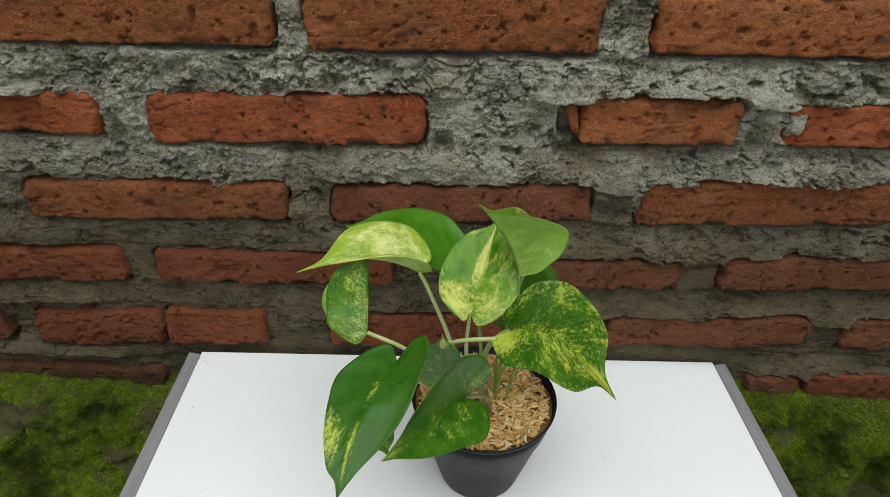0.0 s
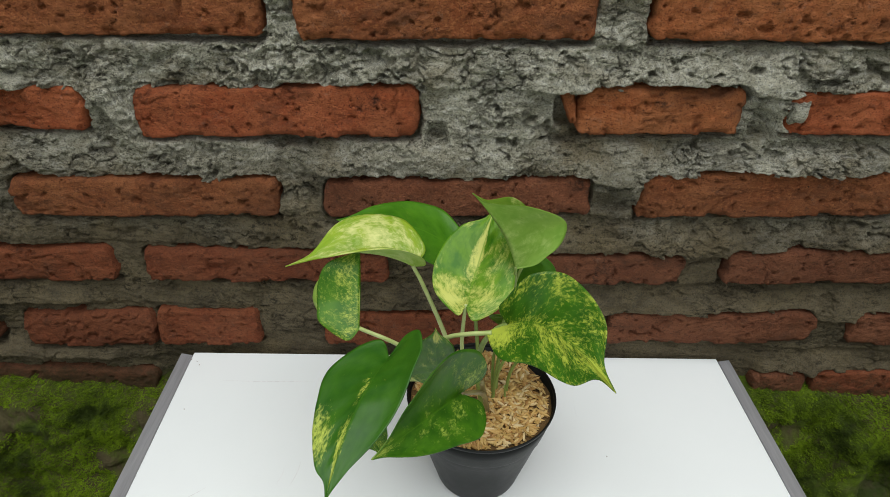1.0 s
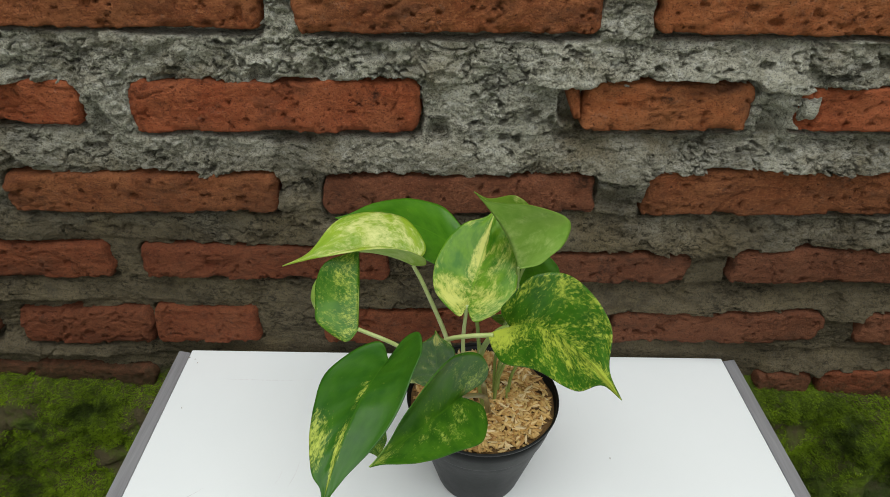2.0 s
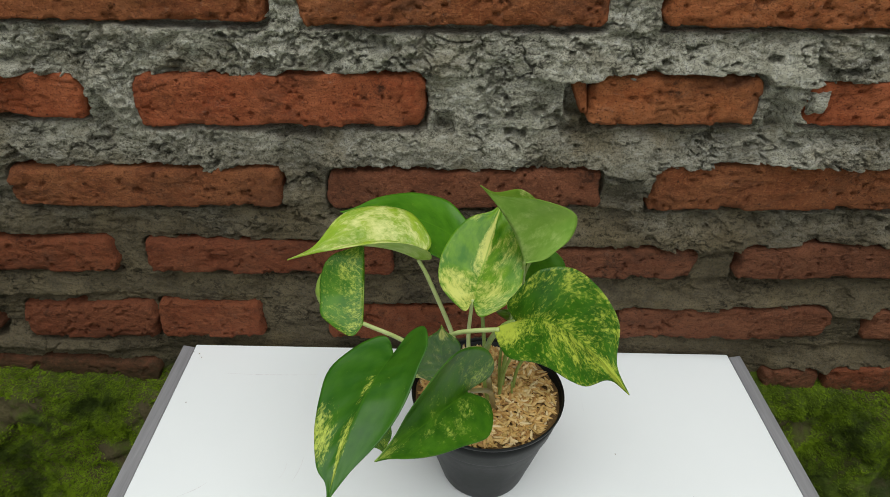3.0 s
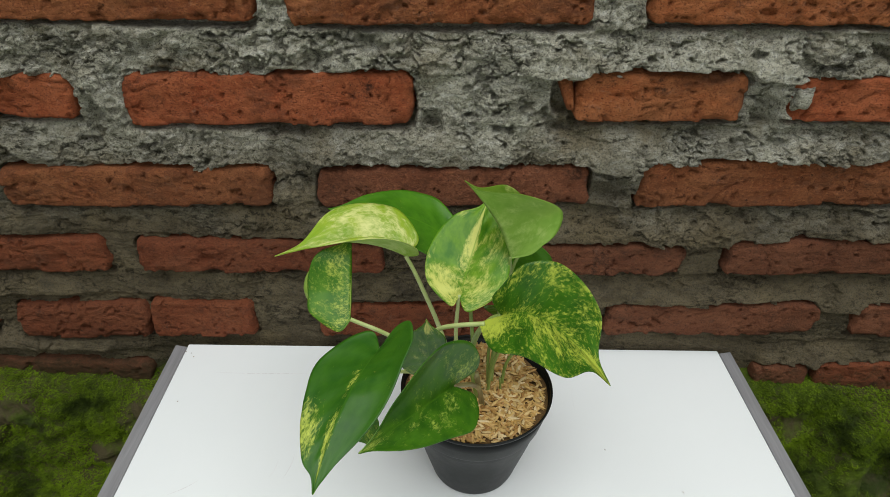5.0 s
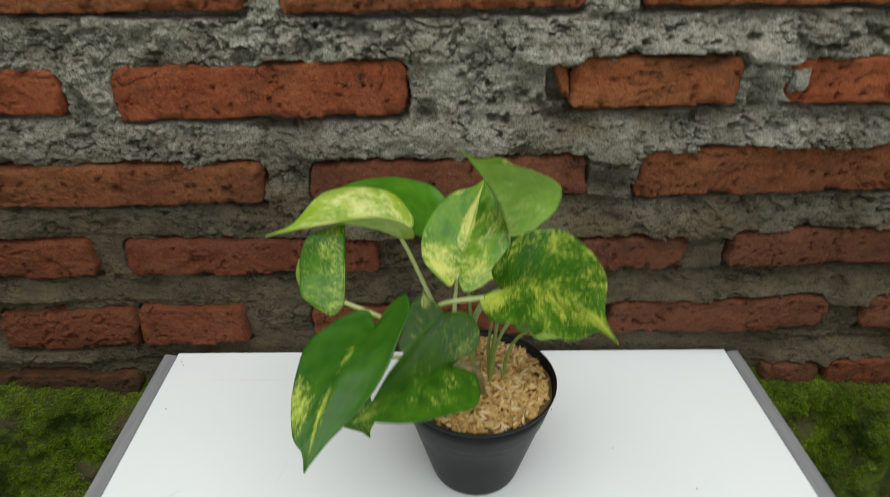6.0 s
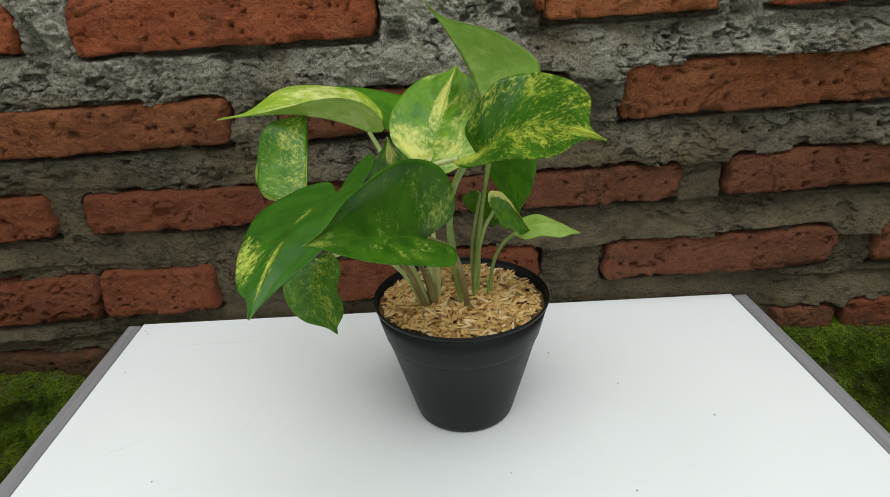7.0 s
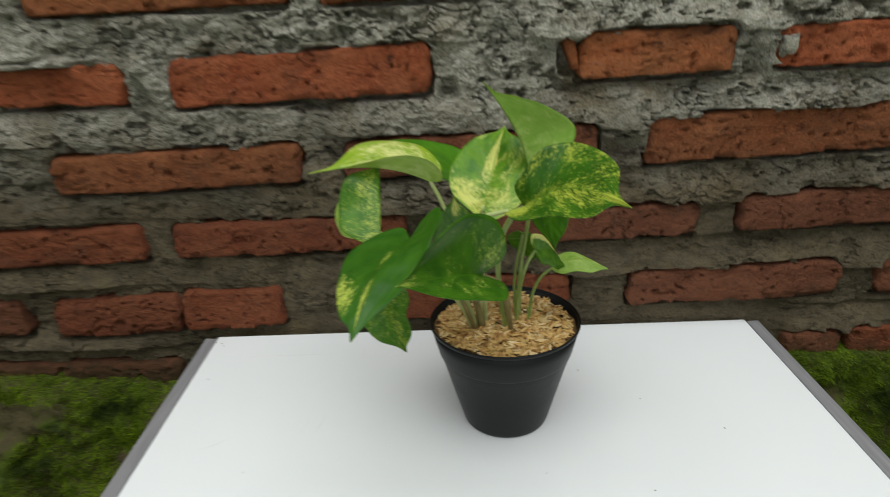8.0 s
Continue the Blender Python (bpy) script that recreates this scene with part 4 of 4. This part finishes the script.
four = leaf((0.055, -0.138, 0.945), (0.0440, -0.144, 0.975), (0.025, -0.152, 1.005), [(0.062, -0.124, 0.946), (0.070, -0.116, 0.966), (0.051, -0.128, 0.990)], [(0.075, -0.133, 0.951), (0.087, -0.121, 0.968), (0.060, -0.137, 0.989)], mat_d, leaf_mid_under, cup=0.05, slim=0.40, seed=4, label="tall folded leaf turned to show its pale green underside")
petiole([(0.045, -0.138, 0.822), (0.050, -0.132, 0.870), (0.056, -0.134, 0.915), (0.055, -0.138, 0.946)], 0.0014, 0.0011, stem_green, four)
five = leaf((0.048, -0.182, 0.934), (0.070, -0.211, 0.9535), (0.091, -0.260, 0.958), [(0.036, -0.197, 0.9345), (0.056, -0.226, 0.943), (0.074, -0.247, 0.9495)], [(0.046, -0.183, 0.955), (0.074, -0.183, 0.973), (0.0925, -0.219, 0.969)], mat_e, leaf_pale_under, cup=-0.05, slim=0.35, seed=5, label="large dark green leaf speckled with yellow")
petiole([(0.040, -0.147, 0.822), (0.033, -0.158, 0.872), (0.034, -0.172, 0.908), (0.041, -0.180, 0.928), (0.048, -0.182, 0.934)], 0.0019, 0.0017, stem_green, five)
petiole([(0.004, -0.160, 0.880), (0.007, -0.176, 0.912), (0.013, -0.184, 0.925), (0.024, -0.188, 0.931), (0.038, -0.191, 0.935)], 0.0013, 0.0014, stem_pale, five)
six = leaf((-0.044, -0.163, 0.913), (-0.045, -0.143, 0.931), (-0.047, -0.124, 0.950), [(-0.074, -0.139, 0.902), (-0.079, -0.134, 0.915), (-0.072, -0.128, 0.932)], [(-0.057, -0.168, 0.909), (-0.0715, -0.148, 0.922), (-0.0685, -0.139, 0.9445)], mat_f, leaf_pale_under, cup=-0.05, wave=0.0012, seed=6, label="speckled leaf folded along its midrib")
petiole([(0.020, -0.142, 0.822), (0.006, -0.154, 0.868), (-0.018, -0.163, 0.899), (-0.044, -0.163, 0.913)], 0.0017, 0.0013, stem_pale, six)
seven = leaf((-0.021, -0.200, 0.922), (-0.035, -0.238, 0.9185), (-0.045, -0.279, 0.900), [(-0.036, -0.191, 0.925), (-0.058, -0.230, 0.915), (-0.0535, -0.262, 0.907)], [(-0.005, -0.196, 0.940), (-0.0045, -0.220, 0.934), (-0.0165, -0.246, 0.9175)], mat_g, cup=-0.06, seed=7, label="large glossy dark green leaf with yellow streaks near its tip")
petiole([(0.018, -0.144, 0.822), (0.008, -0.163, 0.862), (-0.006, -0.184, 0.897), (-0.021, -0.200, 0.921)], 0.0019, 0.0013, stem_tan, seven)
eight = leaf((0.021, -0.205, 0.900), (0.000, -0.244, 0.917), (-0.021, -0.277, 0.928), [(0.036, -0.202, 0.919), (0.017, -0.217, 0.943), (-0.0055, -0.251, 0.939)], [(0.036, -0.216, 0.896), (0.021, -0.246, 0.904), (0.000, -0.264, 0.915)], mat_h, cup=-0.10, seed=8, label="dark speckled leaf folded along its midrib")
petiole([(0.042, -0.149, 0.822), (0.039, -0.166, 0.856), (0.033, -0.190, 0.886), (0.021, -0.205, 0.900)], 0.0021, 0.0014, stem_tan, eight)
nine = leaf((0.008, -0.188, 0.894), (0.006, -0.200, 0.925), (0.006, -0.208, 0.951), [(0.017, -0.190, 0.897), (0.018, -0.196, 0.915), (0.0155, -0.206, 0.937)], [(-0.003, -0.190, 0.893), (-0.008, -0.196, 0.911), (-0.003, -0.203, 0.937)], mat_k, seed=9, cup=-0.06, label="dark green leaf with a yellow tip")
petiole([(0.021, -0.139, 0.822), (0.016, -0.154, 0.858), (0.008, -0.188, 0.894)], 0.0017, 0.0012, stem_tan, nine)
ten = leaf((-0.038, -0.190, 0.884), (-0.038, -0.202, 0.870), (-0.0265, -0.213, 0.853), [(-0.048, -0.186, 0.886), (-0.054, -0.200, 0.869), (-0.044, -0.208, 0.859)], [(-0.028, -0.190, 0.886), (-0.0265, -0.197, 0.872), (-0.0235, -0.206, 0.862)], mat_f, seed=10, wave=0.0014, label="small low speckled leaf")
petiole([(0.017, -0.143, 0.822), (0.004, -0.158, 0.860), (-0.014, -0.176, 0.882), (-0.038, -0.190, 0.884)], 0.0016, 0.0011, stem_pale, ten)
eleven = leaf((0.058, -0.152, 0.893), (0.070, -0.146, 0.890), (0.081, -0.140, 0.874), [(0.060, -0.151, 0.887), (0.068, -0.147, 0.880), (0.075, -0.142, 0.874)], [(0.055, -0.156, 0.906), (0.066, -0.151, 0.900), (0.0755, -0.144, 0.884)], mat_l, leaf_pale_under, seed=11, cup=0.05, label="small young leaf edged yellow")
petiole([(0.046, -0.142, 0.822), (0.047, -0.144, 0.852), (0.052, -0.150, 0.880), (0.058, -0.152, 0.893)], 0.0014, 0.001, stem_green, eleven)
twelve = leaf((0.074, -0.136, 0.874), (0.092, -0.139, 0.879), (0.110, -0.142, 0.873), [(0.073, -0.141, 0.873), (0.085, -0.147, 0.8745)], [(0.074, -0.130, 0.877), (0.087, -0.127, 0.8800)], leaf_under, leaf_under, seed=12, label="small pale pointed leaf")
petiole([(0.056, -0.134, 0.822), (0.058, -0.133, 0.848), (0.064, -0.134, 0.864), (0.074, -0.136, 0.874)], 0.0014, 0.001, stem_green, twelve)
thirteen = leaf((0.068, -0.095, 0.925), (0.076, -0.092, 0.898), (0.080, -0.092, 0.868), [(0.060, -0.090, 0.930), (0.055, -0.085, 0.908)], [(0.077, -0.097, 0.930), (0.090, -0.098, 0.908)], mat_b, seed=13, label="plain green leaf hanging at the back")
petiole([(0.048, -0.136, 0.822), (0.052, -0.118, 0.870), (0.060, -0.104, 0.910), (0.068, -0.095, 0.925)], 0.0015, 0.0011, stem_green, thirteen)
fourteen = leaf((0.052, -0.125, 0.895), (0.055, -0.115, 0.882), (0.062, -0.108, 0.866), [(0.046, -0.124, 0.896), (0.043, -0.112, 0.884)], [(0.058, -0.125, 0.895), (0.066, -0.118, 0.880)], mat_b, seed=14, label="small shaded green leaf")
petiole([(0.047, -0.138, 0.822), (0.046, -0.128, 0.860), (0.052, -0.125, 0.895)], 0.0013, 0.001, stem_green, fourteen)
# a short bare shoot beside the stems
petiole([(0.055, -0.140, 0.822), (0.055, -0.141, 0.834), (0.054, -0.142, 0.846)], 0.0013, 0.0006, stem_green, plant, "shoot")
petiole([(0.022, -0.143, 0.815), (0.021, -0.146, 0.835), (0.017, -0.150, 0.856)], 0.0032, 0.0024, stem_tan, plant, "stem")
petiole([(0.042, -0.146, 0.815), (0.039, -0.149, 0.838), (0.036, -0.155, 0.862)], 0.0032, 0.0024, stem_tan, plant, "stem")

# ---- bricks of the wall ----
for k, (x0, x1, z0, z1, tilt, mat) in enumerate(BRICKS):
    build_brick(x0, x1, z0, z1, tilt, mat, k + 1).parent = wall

# pale grit caught in the mortar
for gx, gz, gr in ((0.126, 0.784, 0.0014), (0.131, 0.780, 0.0017), (0.136, 0.776, 0.0011)):
    bm = bmesh.new()
    bmesh.ops.create_icosphere(bm, subdivisions=2, radius=gr)
    for v in bm.verts:
        v.co *= 0.8 + 0.4 * noise.noise(v.co * 400 + Vector((gx * 50, 0, 0)))
    depth = float(mortar_relief(np.array([[gx]]), np.array([[gz]]))[0, 0])
    bmesh.ops.translate(bm, vec=(gx, depth - gr * 0.4, gz), verts=bm.verts)
    part("grit", bm, mortar_mat, wall)
